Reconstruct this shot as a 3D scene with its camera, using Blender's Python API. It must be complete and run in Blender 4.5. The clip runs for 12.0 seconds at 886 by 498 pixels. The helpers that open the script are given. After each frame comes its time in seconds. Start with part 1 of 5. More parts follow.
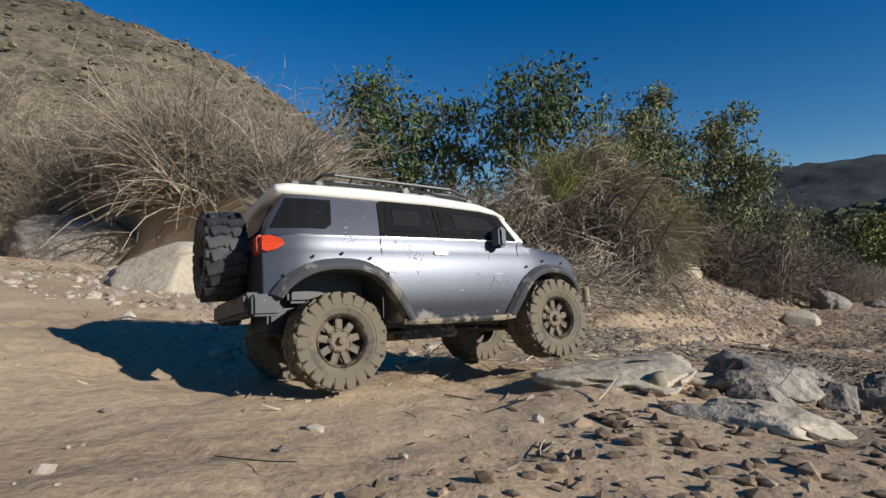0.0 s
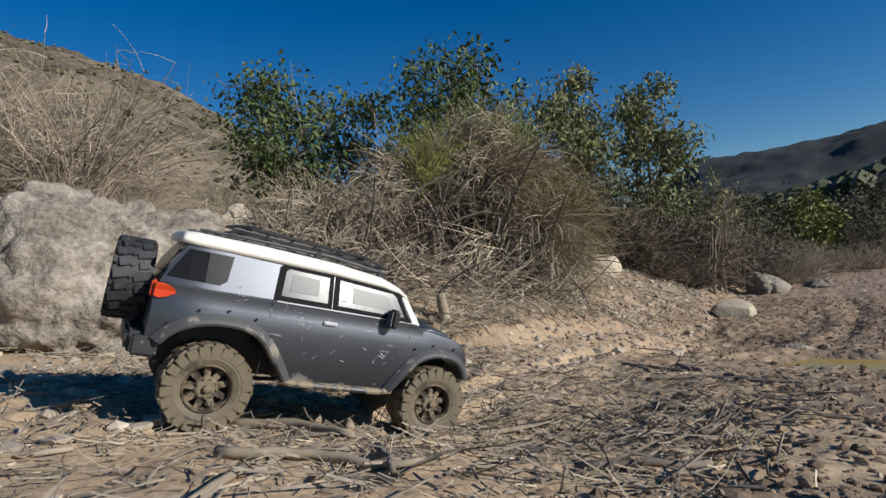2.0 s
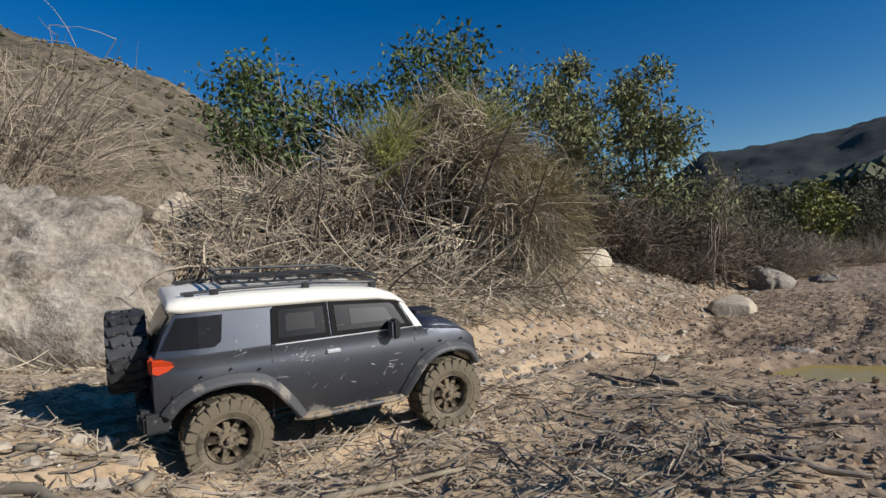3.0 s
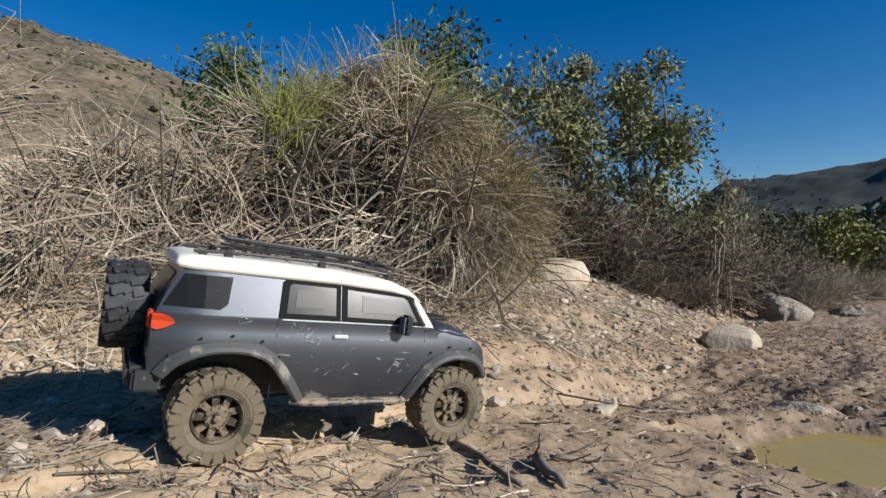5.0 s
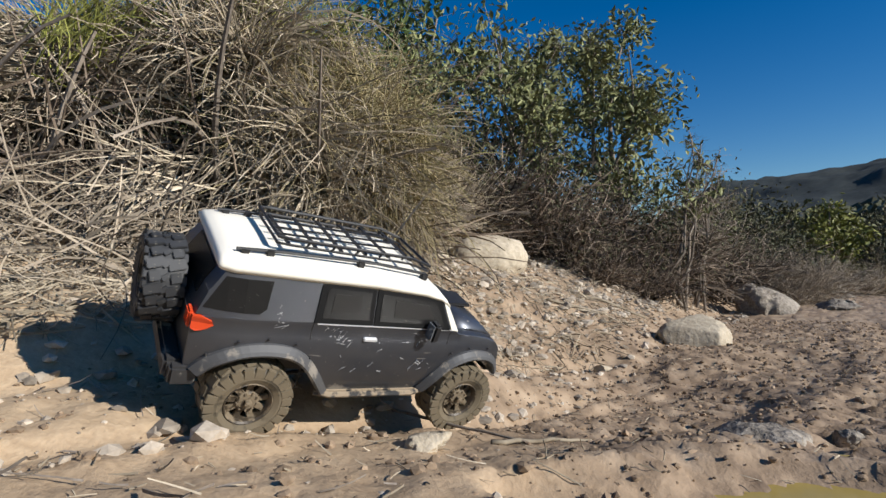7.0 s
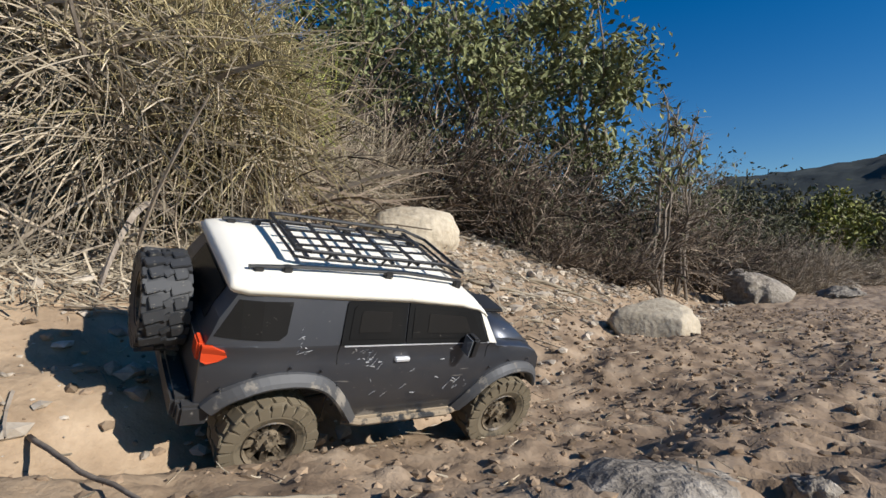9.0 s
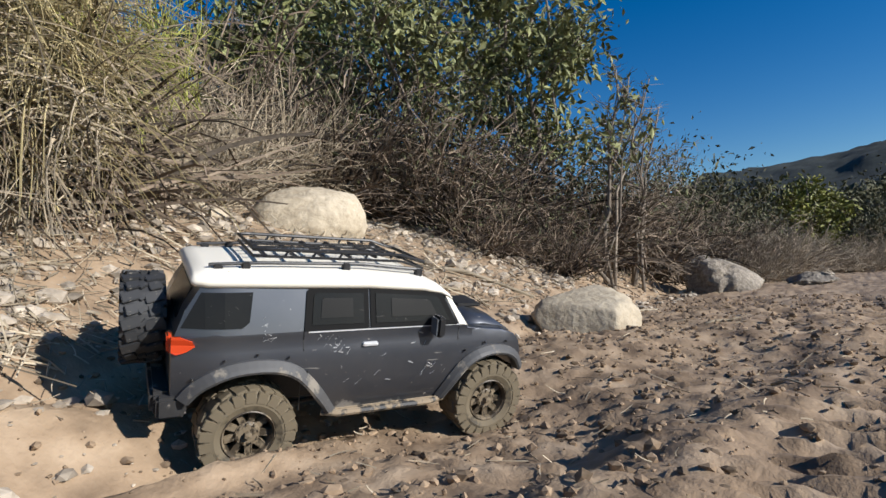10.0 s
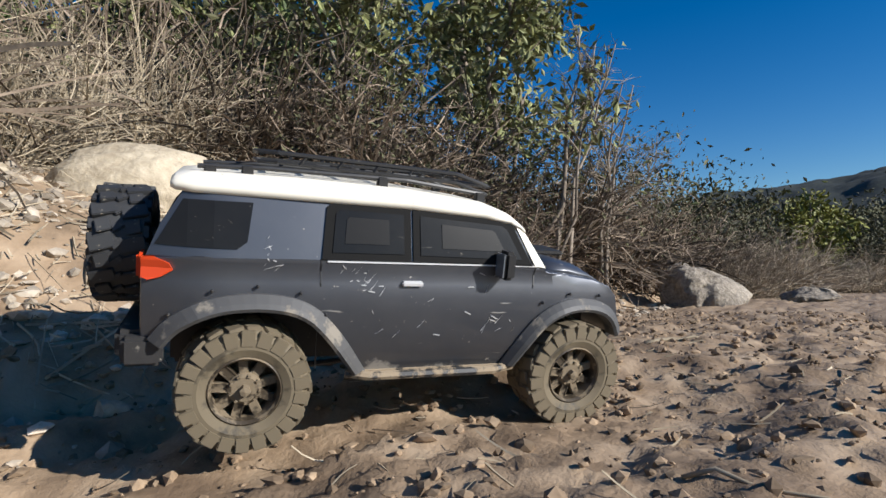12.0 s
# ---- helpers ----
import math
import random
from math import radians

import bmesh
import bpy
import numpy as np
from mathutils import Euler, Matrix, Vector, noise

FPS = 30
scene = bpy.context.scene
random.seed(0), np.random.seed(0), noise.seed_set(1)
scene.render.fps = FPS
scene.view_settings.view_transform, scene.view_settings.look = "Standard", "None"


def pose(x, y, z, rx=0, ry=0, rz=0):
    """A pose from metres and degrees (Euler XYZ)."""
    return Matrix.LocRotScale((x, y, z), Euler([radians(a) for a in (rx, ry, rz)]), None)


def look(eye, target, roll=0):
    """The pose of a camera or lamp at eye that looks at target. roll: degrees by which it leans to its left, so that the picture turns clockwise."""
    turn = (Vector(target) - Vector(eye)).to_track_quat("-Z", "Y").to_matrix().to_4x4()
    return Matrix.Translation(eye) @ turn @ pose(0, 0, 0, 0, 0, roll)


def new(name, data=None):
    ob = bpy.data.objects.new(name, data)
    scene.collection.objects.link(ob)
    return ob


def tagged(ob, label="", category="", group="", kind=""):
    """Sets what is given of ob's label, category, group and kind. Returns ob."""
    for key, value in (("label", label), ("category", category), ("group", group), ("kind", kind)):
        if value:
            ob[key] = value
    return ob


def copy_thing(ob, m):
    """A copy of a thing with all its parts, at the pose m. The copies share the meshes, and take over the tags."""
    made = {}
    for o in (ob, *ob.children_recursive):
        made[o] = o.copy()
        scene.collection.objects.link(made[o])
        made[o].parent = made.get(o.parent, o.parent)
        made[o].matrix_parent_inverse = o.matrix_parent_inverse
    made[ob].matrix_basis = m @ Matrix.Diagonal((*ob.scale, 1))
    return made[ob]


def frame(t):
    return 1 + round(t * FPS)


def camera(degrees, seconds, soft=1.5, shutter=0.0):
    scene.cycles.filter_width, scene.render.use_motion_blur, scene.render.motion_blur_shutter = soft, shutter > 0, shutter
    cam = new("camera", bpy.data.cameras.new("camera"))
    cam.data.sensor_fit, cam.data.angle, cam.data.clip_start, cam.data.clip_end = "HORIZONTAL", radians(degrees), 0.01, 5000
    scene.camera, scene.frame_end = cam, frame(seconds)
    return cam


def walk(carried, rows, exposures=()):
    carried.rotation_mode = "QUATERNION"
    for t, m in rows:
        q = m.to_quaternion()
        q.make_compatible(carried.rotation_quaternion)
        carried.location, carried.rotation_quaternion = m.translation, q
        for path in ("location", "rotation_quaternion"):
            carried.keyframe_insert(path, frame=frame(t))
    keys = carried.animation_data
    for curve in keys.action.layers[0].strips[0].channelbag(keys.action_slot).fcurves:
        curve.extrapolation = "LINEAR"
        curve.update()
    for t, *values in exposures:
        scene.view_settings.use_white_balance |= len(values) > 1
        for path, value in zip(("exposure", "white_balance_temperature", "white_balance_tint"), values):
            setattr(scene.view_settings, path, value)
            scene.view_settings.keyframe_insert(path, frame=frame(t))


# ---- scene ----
def aim(x, y, z, yaw, pitch, roll):
    """A pose that faces +y, turned by yaw, then pitch, then roll (degrees)."""
    return pose(x, y, z, 0, 0, yaw) @ pose(0, 0, 0, pitch) @ pose(0, 0, 0, 0, roll)


UPRIGHT = pose(0, 0, 0, 90)
cam = camera(76.2, 12.0)
PATH = [
    (0.0, aim(0.000, -0.000, 0.600, -0.00, 0.00, -0.00) @ UPRIGHT),
    (0.5, aim(0.165, 0.215, 0.587, -1.36, 1.09, 1.39) @ UPRIGHT),
    (1.0, aim(0.314, 0.393, 0.572, -3.12, 0.96, 3.54) @ UPRIGHT),
    (1.5, aim(0.462, 0.582, 0.554, -4.17, 0.48, 4.42) @ UPRIGHT),
    (2.0, aim(0.559, 0.706, 0.549, -4.20, 0.77, 4.11) @ UPRIGHT),
    (2.5, aim(0.663, 0.840, 0.537, -3.82, 0.97, 3.92) @ UPRIGHT),
    (3.0, aim(0.750, 0.941, 0.527, -3.62, 0.35, 4.33) @ UPRIGHT),
    (5.0, aim(1.139, 1.455, 0.460, -2.06, 1.85, 1.36) @ UPRIGHT),
    (5.5, aim(1.262, 1.620, 0.422, -3.08, 1.82, 3.38) @ UPRIGHT),
    (6.0, aim(1.366, 1.759, 0.390, -2.91, 1.92, 3.31) @ UPRIGHT),
    (6.5, aim(1.451, 1.873, 0.377, -2.22, 2.33, 1.44) @ UPRIGHT),
    (7.0, aim(1.525, 1.966, 0.361, -2.75, 1.89, 1.24) @ UPRIGHT),
    (9.0, aim(1.868, 2.356, 0.278, -2.12, 1.82, 1.73) @ UPRIGHT),
    (9.5, aim(2.004, 2.518, 0.247, -3.16, 2.16, 2.79) @ UPRIGHT),
    (10.0, aim(2.119, 2.650, 0.226, -3.79, 2.06, 3.38) @ UPRIGHT),
    (10.5, aim(2.215, 2.769, 0.216, -3.25, 2.47, 2.93) @ UPRIGHT),
    (11.0, aim(2.294, 2.867, 0.204, -2.74, 2.68, 1.47) @ UPRIGHT),
    (11.5, aim(2.372, 2.965, 0.188, -2.97, 2.99, 1.39) @ UPRIGHT),
    (12.0, aim(2.441, 3.046, 0.173, -3.52, 3.04, 1.32) @ UPRIGHT),
]
walk(cam, PATH, [(0.0, 0.1), (3.0, 0.15), (5.0, 0.33), (9.0, 0.37), (12.0, 0.54)])

# the truck's way: the point on the ground under its middle
DRIVE = [
    (0.0, aim(-0.032, 0.807, 0.433, -58.5, -1.2, -9.6)),
    (0.5, aim(0.105, 1.027, 0.408, -55.2, 1.7, -8.2)),
    (1.0, aim(0.202, 1.236, 0.390, -56.8, -3.8, -2.1)),
    (1.5, aim(0.310, 1.466, 0.360, -61.8, -10.1, -4.7)),
    (2.0, aim(0.385, 1.597, 0.330, -62.9, -15.2, 4.3)),
    (2.5, aim(0.502, 1.730, 0.299, -62.8, -7.3, 8.9)),
    (3.0, aim(0.601, 1.852, 0.269, -63.8, -0.3, 5.8)),
    (5.0, aim(0.973, 2.314, 0.237, -61.0, -6.7, 6.0)),
    (5.5, aim(1.098, 2.503, 0.207, -60.9, -3.4, 7.6)),
    (6.0, aim(1.205, 2.654, 0.186, -60.4, -4.9, 12.3)),
    (6.5, aim(1.301, 2.767, 0.186, -58.8, -5.8, 14.6)),
    (7.0, aim(1.385, 2.868, 0.183, -58.1, -6.7, 26.2)),
    (9.0, aim(1.764, 3.172, 0.088, -57.0, -4.3, 26.6)),
    (9.5, aim(1.897, 3.345, 0.055, -60.0, -2.9, 19.2)),
    (10.0, aim(2.021, 3.492, 0.024, -64.4, -2.8, 14.2)),
    (10.5, aim(2.136, 3.600, 0.028, -67.6, -0.9, 10.3)),
    (11.0, aim(2.252, 3.664, 0.031, -73.7, 6.9, 8.3)),
    (11.5, aim(2.348, 3.695, 0.040, -76.0, 5.2, 11.5)),
    (12.0, aim(2.417, 3.702, 0.051, -72.1, -1.9, 12.9)),
]

# how far the axles have sprung at the wheels on the truck's right: seconds, rear, front
SPRUNG = [
    (0.0, -0.0077, 0.0045),
    (0.5, -0.0109, 0.0023),
    (1.0, 0.0061, -0.0034),
    (1.5, 0.0005, -0.0070),
    (2.0, -0.0052, -0.0006),
    (2.5, 0.0016, 0.0005),
    (3.0, 0.0028, 0.0022),
    (5.0, -0.0045, 0.0009),
    (5.5, 0.0002, -0.0013),
    (6.0, 0.0077, -0.0019),
    (6.5, 0.0042, -0.0010),
    (7.0, 0.0045, -0.0016),
    (9.0, -0.0007, 0.0028),
    (9.5, -0.0036, 0.0027),
    (10.0, -0.0007, 0.0028),
    (10.5, 0.0001, 0.0014),
    (11.0, -0.0029, -0.0020),
    (11.5, 0.0078, -0.0054),
    (12.0, 0.0040, 0.0016),
]

# ---- world and sun ----
SUN_TO = Vector((0.80, -0.46, 0.42)).normalized()
world = bpy.data.worlds.new("world")
scene.world = world
world.use_nodes = True
sky = world.node_tree.nodes.new("ShaderNodeTexSky")
sky.sky_type, sky.sun_disc = "NISHITA", False
sky.sun_elevation = math.asin(SUN_TO.z)
sky.sun_rotation = math.atan2(SUN_TO.x, SUN_TO.y)
sky.altitude, sky.air_density, sky.dust_density, sky.ozone_density = 600, 1.0, 0.05, 2.0
back = world.node_tree.nodes["Background"]
back.inputs[1].default_value = 0.08
deep = world.node_tree.nodes.new("ShaderNodeHueSaturation")
deep.inputs["Hue"].default_value, deep.inputs["Saturation"].default_value = 0.509, 1.5
world.node_tree.links.new(sky.outputs[0], deep.inputs["Color"])
world.node_tree.links.new(deep.outputs[0], back.inputs[0])
sun = new("sun", bpy.data.lights.new("sun", "SUN"))
sun.data.energy, sun.data.angle, sun.data.color = 5.0, radians(0.53), (1.0, 0.975, 0.94)
sun.matrix_world = look(SUN_TO * 50, (0, 0, 0))


# ---- materials ----
def ramp(nodes, stops):
    r = nodes.new("ShaderNodeValToRGB")
    e = r.color_ramp.elements
    while len(e) < len(stops):
        e.new(0.5)
    for k, (p, c) in zip(e, stops):
        k.position, k.color = p, (*c, 1)
    return r


def surface(name, stops, scale=8.0, rough=0.9, bump=0.3, fine=60.0, metal=0.0, spec=0.3, per="object", vary=0.25, dist=0.004):
    """Two scales of noise through a colour ramp, a tint per object or island, and fine relief."""
    m = bpy.data.materials.new(name)
    m.use_nodes = True
    n, l = m.node_tree.nodes, m.node_tree.links
    b = n["Principled BSDF"]
    co = n.new("ShaderNodeTexCoord")
    big, small = n.new("ShaderNodeTexNoise"), n.new("ShaderNodeTexNoise")
    for t, sc in ((big, scale), (small, fine)):
        t.inputs["Scale"].default_value, t.inputs["Detail"].default_value, t.inputs["Roughness"].default_value = sc, 5, 0.6
        l.new(co.outputs["Object"], t.inputs["Vector"])
    mix = n.new("ShaderNodeMath")
    mix.operation = "MULTIPLY_ADD"
    mix.inputs[1].default_value = 0.45
    l.new(small.outputs[0], mix.inputs[0])
    half = n.new("ShaderNodeMath")
    half.operation = "MULTIPLY"
    half.inputs[1].default_value = 0.55
    l.new(big.outputs[0], half.inputs[0])
    l.new(half.outputs[0], mix.inputs[2])
    r = ramp(n, stops)
    l.new(mix.outputs[0], r.inputs[0])
    hue = n.new("ShaderNodeHueSaturation")
    rnd = n.new("ShaderNodeNewGeometry") if per == "island" else n.new("ShaderNodeObjectInfo")
    rng = n.new("ShaderNodeMapRange")
    rng.inputs[3].default_value, rng.inputs[4].default_value = 1 - vary, 1 + vary
    l.new(rnd.outputs["Random Per Island" if per == "island" else "Random"], rng.inputs[0])
    l.new(rng.outputs[0], hue.inputs["Value"])
    l.new(r.outputs[0], hue.inputs["Color"])
    l.new(hue.outputs[0], b.inputs["Base Color"])
    b.inputs["Roughness"].default_value, b.inputs["Metallic"].default_value = rough, metal
    b.inputs["Specular IOR Level"].default_value = spec
    if bump:
        bp = n.new("ShaderNodeBump")
        bp.inputs["Strength"].default_value, bp.inputs["Distance"].default_value = bump, dist
        l.new(mix.outputs[0], bp.inputs["Height"])
        l.new(bp.outputs[0], b.inputs["Normal"])
    return m


def soil():
    """Sandy dirt that turns darker, redder, glossier with damp, in the mud and along the bank."""
    m = surface("dirt", [(0.32, (0.26, 0.178, 0.104)), (0.5, (0.445, 0.32, 0.196)), (0.66, (0.56, 0.42, 0.27))], 2.2, 0.95, 0.7, 100, vary=0, dist=0.008)
    n, l = m.node_tree.nodes, m.node_tree.links
    b = n["Principled BSDF"]
    dry = b.inputs["Base Color"].links[0].from_socket
    at = n.new("ShaderNodeAttribute")
    at.attribute_name = "damp"
    t = n.new("ShaderNodeTexNoise")
    t.inputs["Scale"].default_value, t.inputs["Detail"].default_value = 14, 7
    co = n.new("ShaderNodeTexCoord")
    l.new(co.outputs["Object"], t.inputs["Vector"])
    wet = ramp(n, [(0.3, (0.14, 0.095, 0.06)), (0.5, (0.29, 0.205, 0.13)), (0.7, (0.41, 0.305, 0.205))])
    l.new(t.outputs[0], wet.inputs[0])
    mix = n.new("ShaderNodeMix")
    mix.data_type = "RGBA"
    l.new(at.outputs["Fac"], mix.inputs[0])
    l.new(dry, mix.inputs[6])
    l.new(wet.outputs[0], mix.inputs[7])
    l.new(mix.outputs[2], b.inputs["Base Color"])
    r = n.new("ShaderNodeMapRange")
    r.inputs[3].default_value, r.inputs[4].default_value = 0.95, 0.7
    l.new(at.outputs["Fac"], r.inputs[0])
    l.new(r.outputs[0], b.inputs["Roughness"])
    return m


DIRT = soil()
ROCK = surface("rock", [(0.34, (0.085, 0.07, 0.053)), (0.5, (0.235, 0.20, 0.158)), (0.66, (0.40, 0.35, 0.285))], 9, 0.9, 1.0, 70, vary=0.12, dist=0.02)
PALE = surface("pale_rock", [(0.3, (0.25, 0.20, 0.135)), (0.5, (0.43, 0.36, 0.26)), (0.7, (0.56, 0.48, 0.36))], 7, 0.9, 0.8, 60, vary=0.08, dist=0.012)
STRAW = surface("straw", [(0.3, (0.14, 0.11, 0.073)), (0.5, (0.325, 0.268, 0.188)), (0.7, (0.50, 0.425, 0.315))], 5, 0.9, 0, 30, per="island", vary=0.45)
GRASS = surface("yellow_grass", [(0.3, (0.18, 0.145, 0.07)), (0.5, (0.34, 0.28, 0.145)), (0.7, (0.47, 0.40, 0.24))], 5, 0.9, 0, 30, per="island", vary=0.4)
GREEN = surface("leaf_green", [(0.3, (0.035, 0.055, 0.018)), (0.5, (0.07, 0.10, 0.03)), (0.7, (0.14, 0.17, 0.05))], 4, 0.55, 0, 30, per="island", vary=0.45)
BARK = surface("bark", [(0.3, (0.10, 0.08, 0.06)), (0.5, (0.22, 0.18, 0.14)), (0.7, (0.34, 0.29, 0.23))], 12, 0.9, 0.4, 80, per="island", vary=0.3)
def spotted(name, base, over, cover=0.55, scale=14.0, rough=0.3, over_rough=0.9, metal=0.0, streak=True, low=None, spec=0.5):
    """A base coat with a second coat in ragged patches (dried mud, dust), flecks, and thin scratches."""
    m = bpy.data.materials.new(name)
    m.use_nodes = True
    n, l = m.node_tree.nodes, m.node_tree.links
    b = n["Principled BSDF"]
    co = n.new("ShaderNodeTexCoord")

    def noise_at(sc, det=6, stretch=None):
        t = n.new("ShaderNodeTexNoise")
        t.inputs["Scale"].default_value, t.inputs["Detail"].default_value, t.inputs["Roughness"].default_value = sc, det, 0.65
        if stretch:
            mp = n.new("ShaderNodeMapping")
            mp.inputs["Scale"].default_value = stretch
            mp.inputs["Rotation"].default_value = (0.5, 0, 0)
            l.new(co.outputs["Object"], mp.inputs[0])
            l.new(mp.outputs[0], t.inputs["Vector"])
        else:
            l.new(co.outputs["Object"], t.inputs["Vector"])
        return t

    def step(src, a, c):
        r = n.new("ShaderNodeMapRange")
        r.inputs[1].default_value, r.inputs[2].default_value = a, c
        l.new(src, r.inputs[0])
        return r.outputs[0]

    def join(a, c, op="MAXIMUM"):
        k = n.new("ShaderNodeMath")
        k.operation = op
        k.use_clamp = True
        l.new(a, k.inputs[0])
        if isinstance(c, float):
            k.inputs[1].default_value = c
        else:
            l.new(c, k.inputs[1])
        return k.outputs[0]

    patches = noise_at(scale).outputs[0]
    if low:
        sep = n.new("ShaderNodeSeparateXYZ")
        l.new(co.outputs["Object"], sep.inputs[0])
        splash = step(sep.outputs[2], low[1], low[0])
        patches = join(patches, join(splash, 0.28, "MULTIPLY"), "ADD")
    mask = step(patches, cover, cover + 0.07)
    flecks = step(noise_at(170, 2).outputs[0], 0.72, 0.75)
    mask = join(mask, join(flecks, 0.9, "MULTIPLY"))
    if streak:
        mask = join(mask, join(step(noise_at(90, 3, (1, 0.16, 1.4)).outputs[0], 0.69, 0.74), 0.75, "MULTIPLY"))
    dust = join(step(noise_at(6, 8).outputs[0], 0.4, 0.85), 0.12, "MULTIPLY")
    mask = join(mask, dust)
    mix = n.new("ShaderNodeMix")
    mix.data_type = "RGBA"
    mix.inputs[6].default_value, mix.inputs[7].default_value = (*base, 1), (*over, 1)
    l.new(mask, mix.inputs[0])
    l.new(mix.outputs[2], b.inputs["Base Color"])
    rr = n.new("ShaderNodeMapRange")
    rr.inputs[3].default_value, rr.inputs[4].default_value = rough, over_rough
    l.new(mask, rr.inputs[0])
    l.new(rr.outputs[0], b.inputs["Roughness"])
    b.inputs["Metallic"].default_value = metal
    b.inputs["Specular IOR Level"].default_value = spec
    bp = n.new("ShaderNodeBump")
    bp.inputs["Strength"].default_value, bp.inputs["Distance"].default_value = 0.25, 0.0006
    l.new(mask, bp.inputs["Height"])
    l.new(bp.outputs[0], b.inputs["Normal"])
    return m


MUD = (0.27, 0.21, 0.14)
PAINT = spotted("grey_paint", (0.078, 0.083, 0.096), (0.34, 0.32, 0.29), 0.71, 16, 0.42, 0.7, low=(0.058, 0.085), metal=0.75)
for name, amount in (("Coat Weight", 0.5), ("Coat Roughness", 0.1)):
    PAINT.node_tree.nodes["Principled BSDF"].inputs[name].default_value = amount
WHITE = spotted("cream_roof", (0.82, 0.77, 0.66), (0.5, 0.44, 0.34), 0.78, 10, 0.35, 0.7, streak=False)
FLARE = spotted("flare_plastic", (0.055, 0.055, 0.056), (0.21, 0.185, 0.15), 0.53, 26, 0.6, 0.9, streak=False)
MUDDY = spotted("muddy_plastic", (0.02, 0.02, 0.02), MUD, 0.46, 34, 0.5, 0.9, streak=False)
SCRAPED = spotted("scraped_plastic", (0.022, 0.022, 0.023), (0.26, 0.235, 0.20), 0.58, 46, 0.5, 0.85)
RUBBER = spotted("muddy_rubber", (0.055, 0.045, 0.030), (0.145, 0.115, 0.072), 0.42, 24, 0.55, 0.8, streak=False)
TYRE = spotted("black_rubber", (0.022, 0.023, 0.025), (0.16, 0.145, 0.12), 0.66, 40, 0.6, 0.9, streak=False)
BRONZE = spotted("bronze_rim", (0.055, 0.042, 0.028), (0.20, 0.155, 0.10), 0.45, 60, 0.45, 0.85, metal=0.2, streak=False)
BLACK = spotted("black_plastic", (0.014, 0.014, 0.015), (0.15, 0.13, 0.10), 0.70, 40, 0.45, 0.9, streak=False)
SMOKE = spotted("smoked_window", (0.010, 0.010, 0.010), (0.09, 0.08, 0.065), 0.76, 18, 0.22, 0.7, spec=0.2)
SEAT = spotted("printed_seat", (0.014, 0.013, 0.012), (0.045, 0.04, 0.034), 0.64, 30, 0.3, 0.7, streak=False, spec=0.2)
SEAL = spotted("rubber_seal", (0.008, 0.008, 0.008), (0.05, 0.045, 0.04), 0.72, 40, 0.7, 0.9, streak=False, spec=0.1)
CHROME = spotted("worn_chrome", (0.68, 0.68, 0.68), (0.4, 0.36, 0.31), 0.66, 60, 0.3, 0.7, metal=0.35, streak=False)
GLASSY = spotted("clear_lens", (0.22, 0.24, 0.26), (0.3, 0.27, 0.22), 0.7, 40, 0.1, 0.7, metal=0.5, streak=False)
RED = spotted("red_lens", (0.62, 0.055, 0.012), (0.35, 0.16, 0.09), 0.74, 40, 0.2, 0.7, streak=False)
SCUFF = spotted("pale_scuff", (0.40, 0.40, 0.40), (0.3, 0.27, 0.22), 0.6, 60, 0.6, 0.9, streak=False)
AMBER = spotted("amber_lens", (0.75, 0.36, 0.015), (0.4, 0.3, 0.15), 0.74, 40, 0.2, 0.7, streak=False)


# ---- ground ----
ALONG, ACROSS = Vector((0.648, 0.762, 0)), Vector((-0.762, 0.648, 0))


def place(s, n, z=0.0):
    return ALONG * s + ACROSS * n + Vector((0, 0, z))


def bed(s, n):
    """The broad lie of the land: a track that falls away, with a bank on its hill side."""
    z = np.interp(s, [-60, -2, 0.6, 3.0, 4.0, 5.0, 7.0, 12, 60, 400], [1.0, 0.62, 0.43, 0.14, 0.05, 0.045, 0.03, -0.08, -0.3, -1.0])
    foot = np.interp(s, [-2, 0.8, 1.5, 1.85, 2.15, 2.6, 3.1, 4.3, 7, 10], [4.8, 4.6, 4.2, 2.1, 1.3, 1.0, 0.92, 0.72, 0.95, 1.4])
    up = np.maximum(n - foot, 0)
    z = z + 0.045 * np.clip(n - 0.6, 0, 3.3) * np.clip((2.0 - s) / 0.8, 0, 1)
    steep, crest = np.interp(s, [1.5, 2.3], [0.85, 0.62]), np.interp(s, [1.5, 2.3], [1.7, 0.75])
    z = z + crest * (1 - np.exp(-up * steep / crest)) * np.interp(s, [-50, 6, 9, 14], [1, 1, 0.35, 0.15])
    return z - 0.05 * np.maximum(-n - 0.3, 0) / (1 + 0.2 * np.maximum(-n - 0.3, 0))


def sprung(t, x, y):
    """How far a wheel stands above its rest in the truck's space."""
    if x < 0:
        return 0.0
    return float(np.interp(t, [r[0] for r in SPRUNG], [r[1 if y < 0 else 2] for r in SPRUNG]))


def track_points():
    pts = []
    for (t0, m0), (t1, m1) in zip(DRIVE, DRIVE[1:]):
        many = max(5, round((t1 - t0) / 0.08))
        for k in range(many):
            m, t = m0.lerp(m1, k / many), t0 + (t1 - t0) * k / many
            for x in (-0.1, 0.1):
                for y in (-0.162, 0.162):
                    pts.append(m @ Vector((x, y, -0.007 + sprung(t, x, y))))
    return np.array([(p.dot(ALONG), p.dot(ACROSS), p.z) for p in pts])


TRACK = track_points()
PRESS = TRACK.copy()
TRACK[:, 2] -= bed(TRACK[:, 0], TRACK[:, 1])


